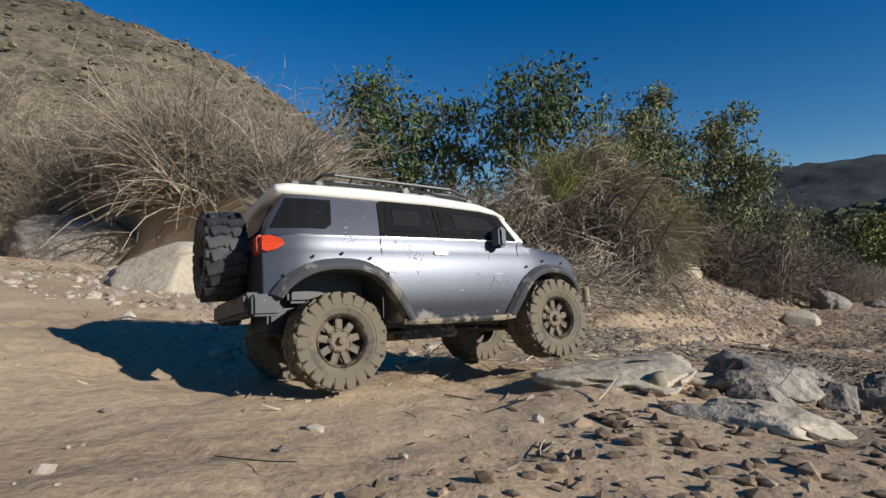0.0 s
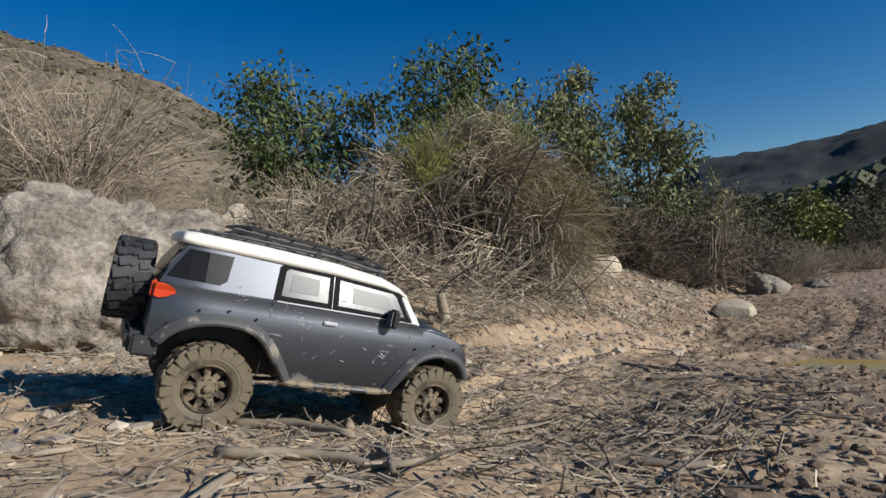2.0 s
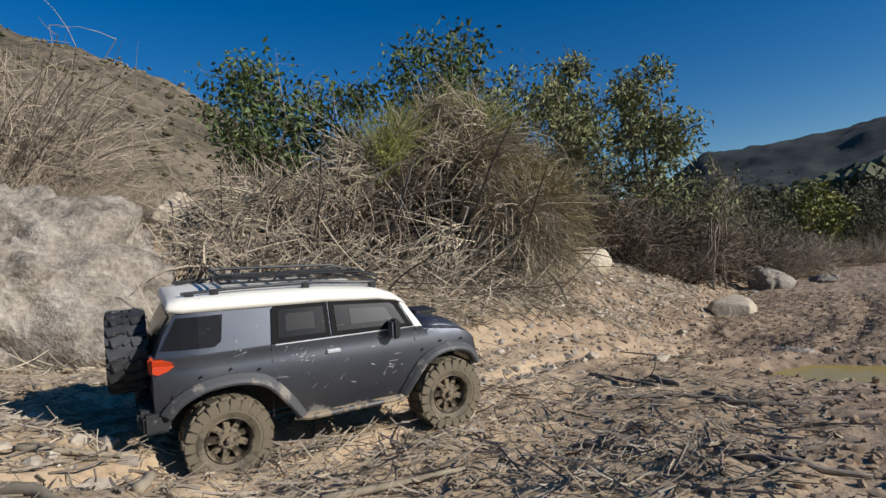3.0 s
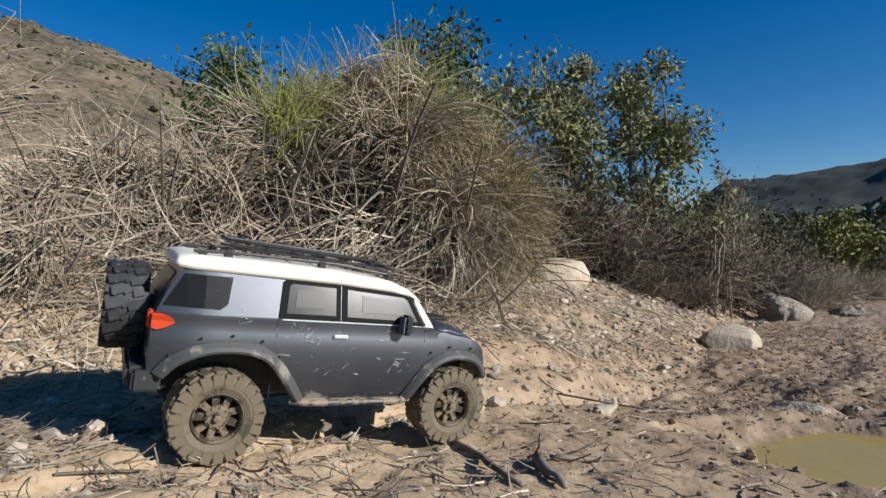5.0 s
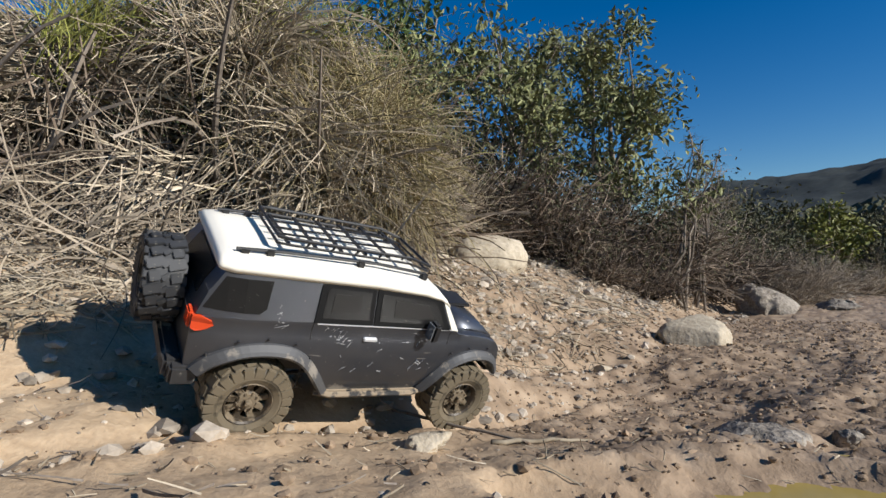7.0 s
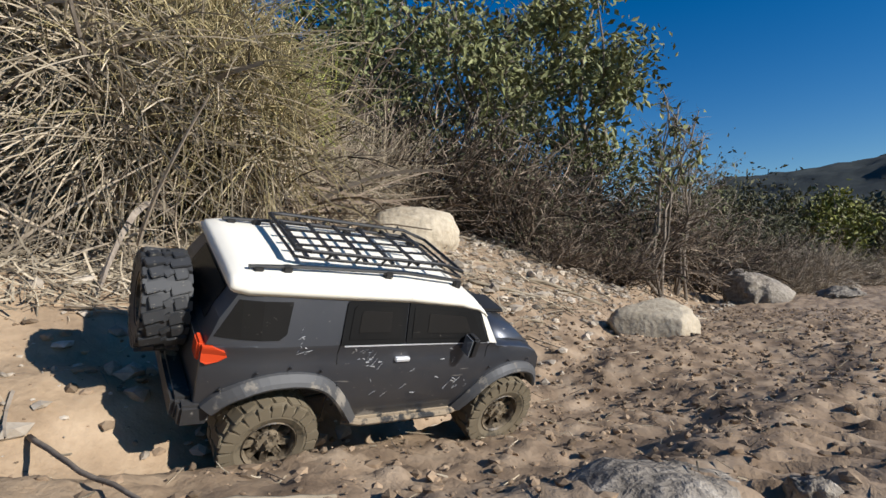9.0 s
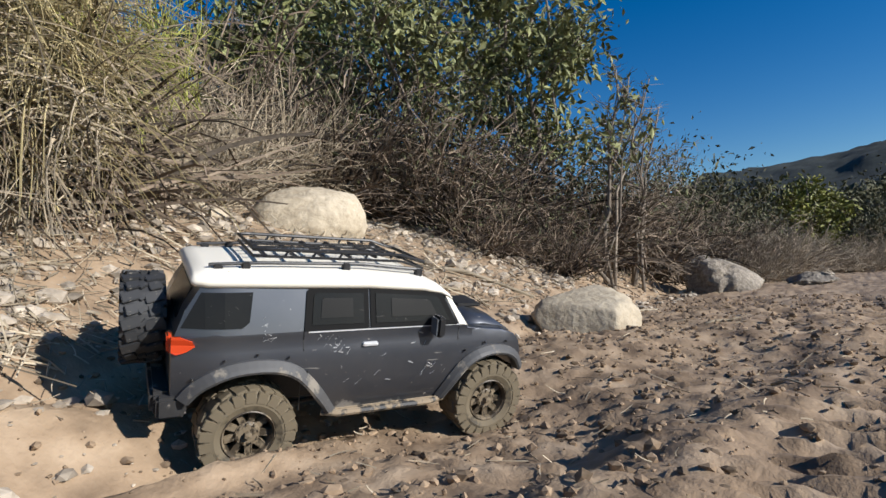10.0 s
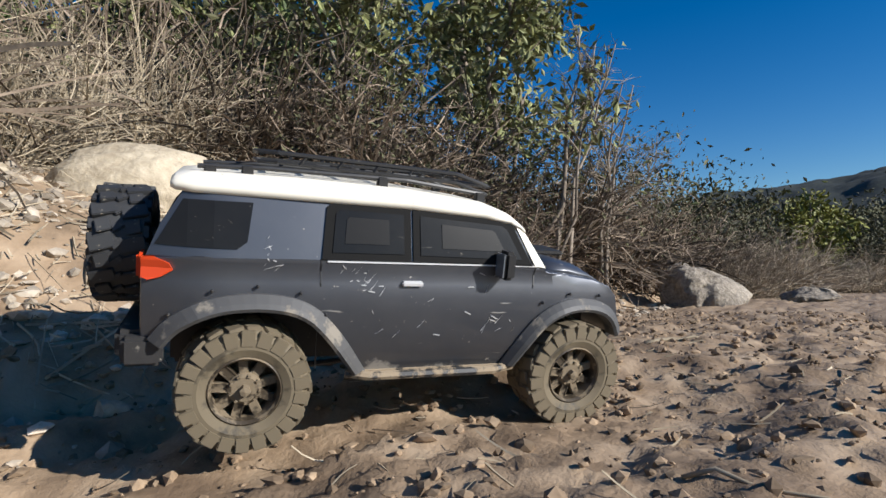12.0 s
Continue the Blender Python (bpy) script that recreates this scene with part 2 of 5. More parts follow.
def land(s, n):
    """The bed, pressed to the truck's wheels where it drives."""
    s, n = np.atleast_1d(s).astype(float), np.atleast_1d(n).astype(float)
    z = bed(s, n)
    near = (s > 0) & (s < 5.4) & (n > -0.5) & (n < 1.7)
    a, b = s[near], n[near]
    top, low = np.zeros(len(a)), np.full(len(a), 0.15)
    for ps, pn, dz in TRACK:
        w = np.exp(-((a - ps) ** 2 + (b - pn) ** 2) / (2 * 0.09 ** 2))
        top += w * dz
        low += w
    z[near] += top / low
    return z


def height(x, y):
    return float(heights(x, y)[0])


def grow(start, end, first, rate):
    out, step = [start], first
    while abs(out[-1]) < abs(end):
        out.append(out[-1] + math.copysign(step, end))
        step *= rate
    return out


LATTICE = np.random.RandomState(5).rand(256, 256)


def waves(x, y, octaves=4, gain=0.5):
    """Smooth value noise summed over octaves, about -1 to 1."""
    x, y = np.asarray(x, float), np.asarray(y, float)
    out, amp = np.zeros_like(x), 1.0
    for k in range(octaves):
        u, v = x * 2 ** k + 17.3 * k, y * 2 ** k + 9.1 * k
        i, j = np.floor(u).astype(int), np.floor(v).astype(int)
        fu, fv = u - i, v - j
        fu, fv = fu * fu * (3 - 2 * fu), fv * fv * (3 - 2 * fv)
        a, b = LATTICE[i % 256, j % 256], LATTICE[(i + 1) % 256, j % 256]
        c, d = LATTICE[i % 256, (j + 1) % 256], LATTICE[(i + 1) % 256, (j + 1) % 256]
        out += amp * (2 * (a * (1 - fu) * (1 - fv) + b * fu * (1 - fv) + c * (1 - fu) * fv + d * fu * fv) - 1)
        amp *= gain
    return out


POOL = (3.08, -0.06, 0.085)  # along, across, level of the puddle


def pool_edge(s, n):
    """Below 1 inside the puddle."""
    return np.sqrt(((s - POOL[0]) / 0.30) ** 2 + ((n - POOL[1]) / 0.39) ** 2) + 0.14 * waves(s * 7, n * 7, 2)


def mud_and_bank(s, n):
    """Where the track is churned mud, down by the puddle and on past it, and the bank darker."""
    return np.clip((s - 1.9) / 1.2, 0, 1) * np.clip((0.62 - n + 0.25 * waves(s * 2, n * 2, 2)) / 0.4, 0, 1) + np.clip((s - 3.9) / 0.8, 0, 1) * np.clip((0.9 - n) / 0.3, 0, 1) + 0.85 * np.clip((s - 2.4) / 1.1, 0, 1) * np.clip((2.2 - n) / 0.5, 0, 1) + 0.8 * np.clip((s - 0.35) / 0.4, 0, 1) * np.clip((0.22 - n + 0.15 * waves(s * 3, n * 3, 2)) / 0.25, 0, 1)


def relief(s, n, z):
    """Adds bumps, clods and ruts to the lie of the land."""
    away = np.hypot(s - 3, n - 0.5)
    fade = np.clip(1 - (away - 6) / 20, 0, 1)
    wet = np.clip(mud_and_bank(s, n) * 1.2 - 0.6, 0, 1)
    z = z + fade * (0.008 * waves(s * 3.1, n * 3.1, 4) + (0.0022 + 0.002 * np.clip((s - 0.9) / 0.6, 0, 1)) * waves(s * 19, n * 19, 4, 0.75))
    clods = np.abs(waves(s * 30 + 5, n * 30, 3, 0.85)) + np.maximum(waves(s * 14, n * 14 + 3, 4, 0.75) - 0.3, 0)
    z = z + fade * (0.0016 + 0.0036 * wet) * clods
    rut = np.exp(-((n - 0.10 - 0.06 * np.sin(s * 2.2)) / 0.05) ** 2) * np.clip((s - 3.2) / 0.6, 0, 1) * np.clip((7 - s) / 2, 0, 1)
    z = z - 0.018 * rut * (1 + 0.6 * np.sign(np.sin(s * 120)) * (waves(s * 5, n * 5, 1) > -0.2))
    far = np.clip((away - 12) / 30, 0, 1)
    z = z + far * 0.5 * waves(s * 0.12, n * 0.12, 4)
    d = pool_edge(s, n)
    z = np.where(d < 1.25, np.minimum(z, POOL[2] - 0.02 + 0.055 * np.clip((d - 0.8) / 0.45, 0, 1) ** 1.5 + 0.008 * clods), z)
    # no higher than the tyres that pass
    near = (s > 0) & (s < 5.2) & (n > -0.3) & (n < 1.4)
    a, b, low = s[near], n[near], z[near]
    for ps, pn, pz in PRESS:
        low = np.minimum(low, pz + 0.0015 + 1.1 * np.maximum(np.hypot(a - ps, b - pn) - 0.028, 0))
    z[near] = low
    return z


def heights(x, y):
    x, y = np.atleast_1d(np.asarray(x, float)), np.atleast_1d(np.asarray(y, float))
    s, n = 0.648 * x + 0.762 * y, -0.762 * x + 0.648 * y
    return relief(s, n, land(s, n))


def build_ground():
    ss = grow(-0.4, -300, 0.03, 1.12)[:0:-1] + list(np.arange(-0.4, 5.4, 0.0115)) + grow(5.4, 900, 0.015, 1.045)
    ns = grow(-0.9, -300, 0.025, 1.1)[:0:-1] + list(np.arange(-0.9, 1.1, 0.0115)) + grow(1.1, 300, 0.013, 1.045)
    S, N = np.meshgrid(ss, ns, indexing="ij")
    S, N = S.ravel(), N.ravel()
    z = relief(S, N, land(S, N))
    x, y = 0.648 * S - 0.762 * N, 0.762 * S + 0.648 * N
    me = bpy.data.meshes.new("ground")
    a, b = len(ss), len(ns)
    idx = np.arange(a * b).reshape(a, b)
    faces = np.stack([idx[:-1, :-1], idx[1:, :-1], idx[1:, 1:], idx[:-1, 1:]], -1).reshape(-1, 4)
    fill(me, np.stack([x, y, z], 1), faces)
    me.polygons.foreach_set("use_smooth", np.ones(len(me.polygons), bool))
    # damp holds the mud and the darker stretch of bank alike
    damp = me.attributes.new("damp", "FLOAT", "POINT")
    damp.data.foreach_set("value", np.clip(mud_and_bank(S, N), 0, 1).astype(np.float32))
    me.materials.append(DIRT)
    return tagged(new("ground", me), "pale brown dirt track, sandy above and churned to mud below", "ground", kind="structure")


def fill(me, verts, faces):
    """Puts an array of vertices and of equal-sided faces into a mesh."""
    verts, faces = np.asarray(verts, np.float32), np.asarray(faces, np.int32)
    k = faces.shape[1]
    me.vertices.add(len(verts))
    me.vertices.foreach_set("co", verts.ravel())
    me.loops.add(faces.size)
    me.loops.foreach_set("vertex_index", faces.ravel())
    me.polygons.add(len(faces))
    me.polygons.foreach_set("loop_start", np.arange(len(faces), dtype=np.int32) * k)
    me.update(calc_edges=True)
    return me


build_ground()


def part(name, bm, material, parent=None, label="", smooth=False):
    me = bpy.data.meshes.new(name)
    bm.to_mesh(me)
    bm.free()
    me.materials.append(material)
    if smooth:
        me.polygons.foreach_set("use_smooth", [True] * len(me.polygons))
    ob = new(name, me)
    ob.parent = parent
    if label:
        tagged(ob, label)
    return ob


def boulder(name, x, y, z, size, material, label, turn=0.0, seed=0, rough=0.16, detail=5, cuts=7):
    bm = bmesh.new()
    bmesh.ops.create_icosphere(bm, subdivisions=detail, radius=0.5)
    for v in bm.verts:
        c = v.co.copy()
        f = 1 + rough * noise.noise(c * 2.2 + Vector((seed * 7.1, 0, 0))) * 1.6 + rough * 0.7 * noise.fractal(c * 7 + Vector((0, seed, 3)), 0.75, 2.1, 5)
        for k in range(cuts):
            d = Vector((math.sin(seed * 3 + k * 2.1), math.cos(seed * 5 + k * 1.7), math.sin(k * 4.3 + seed)))
            d.normalize()
            over = c.dot(d) * f - 0.35
            if over > 0:
                c -= d * over * 0.85
        v.co = Vector((c.x * size[0], c.y * size[1], c.z * size[2])) * f
    ob = part(name, bm, material, None, "", True)
    ob.matrix_world = pose(x, y, z, 0, 0, turn)
    return tagged(ob, label, "boulder", "boulders")
boulder("boulder", -2.45, 3.75, 0.63, (0.80, 0.6, 0.46), ROCK, "rounded grey boulder half sunk in the sandy bank", 10, 1, 0.1)
boulder("boulder", -0.95, 1.95, 0.46, (0.40, 0.40, 0.34), PALE, "pale angular boulder beside the dirt track", 10, 2)
boulder("boulder", -0.40, 2.62, 0.46, (0.88, 0.72, 0.76), ROCK, "big rough grey boulder above the track", 10, 3, 0.19, 6, 0)
boulder("boulder", -0.19, 3.32, 0.74, (0.22, 0.2, 0.22), PALE, "small whitish boulder on the bank", 30, 14)
boulder("boulder", 1.825, 4.38, 0.375, (0.35, 0.30, 0.25), PALE, "smooth cream boulder on the bank", 14, 4, 0.07, 5, 1)
boulder("boulder", 3.68, 5.38, 0.05, (0.52, 0.36, 0.34), ROCK, "grey wedge shaped boulder on the mud", 25, 5, 0.2)
boulder("boulder", 2.55, 4.05, 0.065, (0.29, 0.24, 0.21), PALE, "low rounded pale rock half buried in mud", 10, 6, 0.1)
boulder("boulder", 5.57, 7.25, -0.04, (0.46, 0.35, 0.3), ROCK, "small dark boulder near the far brush", 10, 7)
boulder("boulder", 2.02, 2.80, 0.07, (0.24, 0.20, 0.085), ROCK, "flat topped rock by the puddle", 10, 8, 0.12)


def build_water():
    """The puddle: a thin sheet whose rim lies under the mud around it."""
    bm = bmesh.new()
    rim = []
    for k in range(48):
        a = 6.28319 * k / 48
        p = place(POOL[0] + 0.42 * math.cos(a), POOL[1] + 0.56 * math.sin(a), POOL[2])
        rim.append(bm.verts.new(p))
    bm.faces.new(rim)
    ob = part("water", bm, WATER)
    return tagged(ob, "still puddle of muddy olive-brown water", "puddle", kind="structure")


WATER = surface("muddy_water", [(0.3, (0.30, 0.22, 0.06)), (0.7, (0.38, 0.28, 0.09))], 6, 0.18, 0.02, 30, vary=0, spec=0.1, dist=0.001)
build_water()

# stones along the track: x, y, width, depth, height, turn
for k, (x, y, w, d, h, turn, pale) in enumerate((
        (0.23, 0.72, 0.22, 0.18, 0.045, 20, 1), (0.42, 0.74, 0.19, 0.14, 0.08, 30, 0), (0.50, 0.71, 0.06, 0.05, 0.055, 60, 0), (0.37, 0.67, 0.09, 0.07, 0.04, 10, 0), (0.58, 0.90, 0.08, 0.07, 0.06, 0, 0), (0.72, 0.92, 0.08, 0.07, 0.05, 30, 0),
        (0.84, 1.08, 0.07, 0.06, 0.045, 80, 0), (0.30, 0.80, 0.14, 0.10, 0.035, 15, 1),
        (0.30, 0.53, 0.17, 0.07, 0.028, -35, 1), (0.57, 0.78, 0.12, 0.05, 0.045, 130, 0), (1.53, 2.71, 0.06, 0.05, 0.045, 15, 1), 
        (2.10, 3.72, 0.05, 0.04, 0.04, 0, 1), (0.95, 4.20, 0.3, 0.2, 0.22, 20, 0),
        (1.36, 3.72, 0.12, 0.1, 0.09, 0, 1), (0.55, 3.45, 0.14, 0.12, 0.12, 10, 0), (0.15, 3.05, 0.09, 0.08, 0.07, 40, 1), (0.35, 3.25, 0.07, 0.06, 0.05, 40, 1),
        (2.17, 2.80, 0.045, 0.04, 0.03, 40, 0), (2.28, 2.90, 0.04, 0.04, 0.025, 0, 0), (4.3, 5.6, 0.3, 0.25, 0.12, 40, 0),
        (1.45, 4.15, 0.08, 0.07, 0.07, 0, 1), (1.30, 4.0, 0.06, 0.06, 0.05, 0, 0), (1.62, 4.2, 0.07, 0.06, 0.05, 0, 1), (1.52, 4.35, 0.05, 0.05, 0.05, 30, 1),
        (-0.7, 3.0, 0.12, 0.1, 0.1, 30, 1), (-1.5, 2.6, 0.10, 0.09, 0.07, 30, 1), (-0.65, 2.25, 0.2, 0.16, 0.12, 0, 1))):
    ob = boulder("rock", x, y, height(x, y) + 0.12 * h, (w, d, h), PALE if pale else ROCK, "pale dusty rock lying on the dirt" if pale else "rough grey-brown rock lying on the dirt", turn, 20 + k, 0.34, 4)
    tagged(ob, category="rock", group="rocks along the track")


# ---- the model truck: x to its right, y ahead, z up, origin on the ground under its middle ----
def slab(loop, x0, x1, inset=0.0):
    """A closed solid from an outline of (y, z), from x0 to x1; inset pulls the outer face in round its edge."""
    bm = bmesh.new()
    cy, cz = sum(p[0] for p in loop) / len(loop), sum(p[1] for p in loop) / len(loop)
    rings = []
    for x, k in ((x0, 1), (x1, 1 - inset)):
        rings.append([bm.verts.new((x, cy + (y - cy) * k, cz + (z - cz) * k)) for y, z in loop])
    bm.faces.new(rings[0][::-1])
    bm.faces.new(rings[1])
    n = len(loop)
    for i in range(n):
        bm.faces.new([rings[0][i], rings[0][(i + 1) % n], rings[1][(i + 1) % n], rings[1][i]])
    bmesh.ops.triangulate(bm, faces=[f for f in bm.faces if len(f.verts) > 4])
    bmesh.ops.recalc_face_normals(bm, faces=bm.faces)
    return bm


def loft(rings, close=True):
    """Skin over rings of equal count; the ends are capped."""
    bm = bmesh.new()
    vs = [[bm.verts.new(p) for p in r] for r in rings]
    n = len(vs[0])
    for a, b in zip(vs, vs[1:]):
        for i in range(n if close else n - 1):
            bm.faces.new([a[i], a[(i + 1) % n], b[(i + 1) % n], b[i]])
    if close:
        bm.faces.new(vs[0][::-1])
        bm.faces.new(vs[-1])
    bmesh.ops.recalc_face_normals(bm, faces=bm.faces)
    return bm


def tube(points, r, sides=7, taper=1.0):
    pts = [Vector(p) for p in points]
    rings = []
    for i, p in enumerate(pts):
        d = (pts[min(i + 1, len(pts) - 1)] - pts[max(i - 1, 0)]).normalized()
        u = d.cross(Vector((0, 0, 1)) if abs(d.z) < 0.9 else Vector((1, 0, 0))).normalized()
        w = d.cross(u)
        k = r * (1 + (taper - 1) * i / max(len(pts) - 1, 1))
        rings.append([p + (u * math.cos(a) + w * math.sin(a)) * k for a in (6.2832 * j / sides for j in range(sides))])
    return loft(rings)


def block(lo, hi, bevel=0.0, bm=None, m=None):
    bm = bm or bmesh.new()
    made = bmesh.ops.create_cube(bm, size=1)["verts"]
    for v in made:
        v.co = Vector([a + (c + 0.5) * (b - a) for a, b, c in zip(lo, hi, v.co)])
        if m:
            v.co = m @ v.co
    if bevel:
        bmesh.ops.bevel(bm, geom=list({e for v in made for e in v.link_edges}), offset=bevel, segments=2, affect="EDGES")
    return bm


def spin_x(profile, segments=40):
    """A turned solid about the x axis from (x, radius) pairs, closed along its profile."""
    bm = bmesh.new()
    rings = [[bm.verts.new((x, r * math.cos(a), r * math.sin(a))) for a in (6.28319 * j / segments for j in range(segments))] for x, r in profile]
    n = len(rings)
    for k in range(n):
        a, b = rings[k], rings[(k + 1) % n]
        for i in range(segments):
            bm.faces.new([a[i], a[(i + 1) % segments], b[(i + 1) % segments], b[i]])
    bmesh.ops.recalc_face_normals(bm, faces=bm.faces)
    return bm


def add(bm, other):
    me = bpy.data.meshes.new("joined")
    other.to_mesh(me)
    other.free()
    bm.from_mesh(me)
    bpy.data.meshes.remove(me)
    return bm


def tyre_mesh():
    return spin_x([(-0.021, 0.027), (-0.0235, 0.033), (-0.023, 0.041), (-0.0195, 0.0465), (-0.010, 0.0478), (0.010, 0.0478), (0.0195, 0.0465), (0.023, 0.041), (0.0235, 0.033), (0.021, 0.027)], 48)


def tread(wheel, material, lug):
    """Sets the tread blocks round a tyre: long and short shoulder blocks, side lugs and middle blocks."""
    shapes = {}
    for name, lo, hi in (("long", (0.002, -0.0054, 0.0455), (0.0225, 0.0054, 0.0478 + lug)), ("short", (0.006, -0.0054, 0.0455), (0.018, 0.0054, 0.0478 + lug)),
                         ("side", (0.0190, -0.0050, 0.035), (0.0240, 0.0050, 0.0470)), ("middle", (-0.005, -0.003, 0.046), (0.005, 0.003, 0.0478 + lug))):
        me = bpy.data.meshes.new("tread_block")
        bm = block(lo, hi, 0.0007)
        bm.to_mesh(me)
        bm.free()
        me.materials.append(material)
        shapes[name] = me

    def lay(shape, m):
        ob = new("tread_block", shapes[shape])
        ob.parent = wheel
        ob.matrix_basis = m

    for k in range(22):
        a = 360 * k / 22
        for side in (-1, 1):
            turn = pose(0, 0, 0, a + (8.2 if side > 0 else 0))
            flip = pose(0, 0, 0) if side > 0 else pose(0, 0, 0, 0, 0, 180)
            lay("long" if k % 2 else "short", turn @ flip @ pose(0, 0, 0, 0, 0, 14))
            lay("side", turn @ flip)
        lay("middle", pose(0, 0, 0, a + 4) @ pose(0, 0, 0, 0, 0, 35))


def rim_mesh():
    """A dished steel wheel with nine windows and a hub, its outer face towards +x."""
    bm = spin_x([(-0.020, 0.0272), (0.020, 0.0272), (0.0215, 0.0255), (0.019, 0.0238), (0.012, 0.0232), (-0.020, 0.0232)], 40)
    for k in range(9):
        block((0.0085, -0.0036, 0.0095), (0.0135, 0.0036, 0.0236), 0.0008, bm, pose(0, 0, 0, 40 * k))
    add(bm, spin_x([(0.008, 0.0005), (0.008, 0.0125), (0.0145, 0.0125), (0.0165, 0.0095), (0.0165, 0.0005)], 24))
    add(bm, spin_x([(0.016, 0.0003), (0.016, 0.0045), (0.0215, 0.0040), (0.0225, 0.0003)], 6))
    for k in range(9):
        block((0.0145, -0.0011, 0.0098), (0.0178, 0.0011, 0.0116), 0.0, bm, pose(0, 0, 0, 40 * k + 20))
    add(bm, spin_x([(-0.004, 0.0005), (-0.004, 0.0232), (-0.001, 0.0232), (-0.001, 0.0005)], 24))
    return bm


def arc(cy, cz, r, a0, a1, n=10):
    return [(cy + r * math.cos(radians(a0 + (a1 - a0) * k / n)), cz + r * math.sin(radians(a0 + (a1 - a0) * k / n))) for k in range(n + 1)]


REAR_ARCH = [(-0.070, 0.062), (-0.096, 0.098), (-0.118, 0.119), (-0.150, 0.125), (-0.188, 0.122), (-0.214, 0.108), (-0.226, 0.092)]
FRONT_ARCH = [(0.216, 0.090), (0.206, 0.108), (0.186, 0.119), (0.150, 0.121), (0.124, 0.110), (0.106, 0.088), (0.092, 0.062)]


def widen(y, z):
    """Half the body's width: tumblehome above the belt, a nose that draws in."""
    w = 0.1055 - 0.33 * max(0, z - 0.166)
    if z < 0.166:
        w += 0.0045 * (1 - ((z - 0.118) / 0.048) ** 2) - 0.0035 * math.exp(-((z - 0.152) / 0.006) ** 2)
    w -= 0.13 * max(0, y - 0.14) + 0.28 * max(0, -y - 0.20)
    w -= 0.12 * max(0, 0.085 - z)
    return w


def shell(loop):
    """Both body sides from one outline, cut into panels so that they curve, and bridged across the truck."""
    bm = bmesh.new()
    bm.faces.new([bm.verts.new((0, y, z)) for y, z in loop])
    for y in [-0.23 + 0.02 * k for k in range(24)]:
        bmesh.ops.bisect_plane(bm, geom=bm.verts[:] + bm.edges[:] + bm.faces[:], plane_co=(0, y, 0), plane_no=(0, 1, 0))
    for z in (0.075, 0.085, 0.10, 0.115, 0.13, 0.145, 0.155, 0.161, 0.18, 0.195, 0.206):
        bmesh.ops.bisect_plane(bm, geom=bm.verts[:] + bm.edges[:] + bm.faces[:], plane_co=(0, 0, z), plane_no=(0, 0, 1))
    rim = [e for e in bm.edges if e.is_boundary]
    both = bmesh.ops.duplicate(bm, geom=bm.verts[:] + bm.edges[:] + bm.faces[:])
    twin = both["vert_map"]
    pairs = [(e.verts[0], e.verts[1]) for e in rim]
    for a, b in pairs:
        bm.faces.new([a, b, twin[b], twin[a]])
    copies = {v for v in both["geom"] if isinstance(v, bmesh.types.BMVert)}
    for v in bm.verts:
        v.co.x = -widen(v.co.y, v.co.z) if v in copies else widen(v.co.y, v.co.z)
    bmesh.ops.recalc_face_normals(bm, faces=bm.faces)
    return bm


def side_panel(loop, out, depth=0.002, side=1):
    """A thin panel that lies on the body side, out metres proud of it."""
    bm = bmesh.new()
    bm.faces.new([bm.verts.new((0, y, z)) for y, z in loop])
    for axis, cuts in ((1, [-0.23 + 0.02 * k for k in range(24)]), (2, (0.145, 0.155, 0.161, 0.166, 0.18, 0.195))):
        for c in cuts:
            at, no = [0, 0, 0], [0, 0, 0]
            at[axis], no[axis] = c, 1
            bmesh.ops.bisect_plane(bm, geom=bm.verts[:] + bm.edges[:] + bm.faces[:], plane_co=at, plane_no=no)
    rim = [(e.verts[0], e.verts[1]) for e in bm.edges if e.is_boundary]
    for v in bm.verts:
        v.co.x = side * (widen(v.co.y, v.co.z) + out)
    deep = {}
    for v in {v for e in rim for v in e}:
        deep[v] = bm.verts.new((v.co.x - side * depth, v.co.y, v.co.z))
    for a, b in rim:
        bm.faces.new([a, b, deep[b], deep[a]])
    bmesh.ops.recalc_face_normals(bm, faces=bm.faces)
    return bm


def flare(arch, side, drop):
    """A moulded wheel-arch lip: an inner and an outer line over the arch, standing off the body."""
    mid_y = sum(p[0] for p in arch) / len(arch)
    for k in range(2):  # round the corners of the line
        cut = [arch[0]]
        for (y0, z0), (y1, z1) in zip(arch, arch[1:]):
            cut += [(0.75 * y0 + 0.25 * y1, 0.75 * z0 + 0.25 * z1), (0.25 * y0 + 0.75 * y1, 0.25 * z0 + 0.75 * z1)]
        arch = cut + [arch[-1]]
    rings = []
    for y, z in arch:
        d = Vector((y - mid_y, z - 0.055)).normalized()
        w = widen(y, z)
        prof = [(w - 0.006, -0.002), (w + 0.010, -0.001), (w + 0.0115, 0.002), (w + 0.009, 0.006), (w + 0.003, drop), (w - 0.006, drop)]
        rings.append([Vector((side * x, y + d.x * k, z + d.y * k)) for x, k in prof])
    return loft(rings)


def soften(ob, angle=32):
    ob.data.polygons.foreach_set("use_smooth", [True] * len(ob.data.polygons))
    ob.data.set_sharp_from_angle(angle=radians(angle))


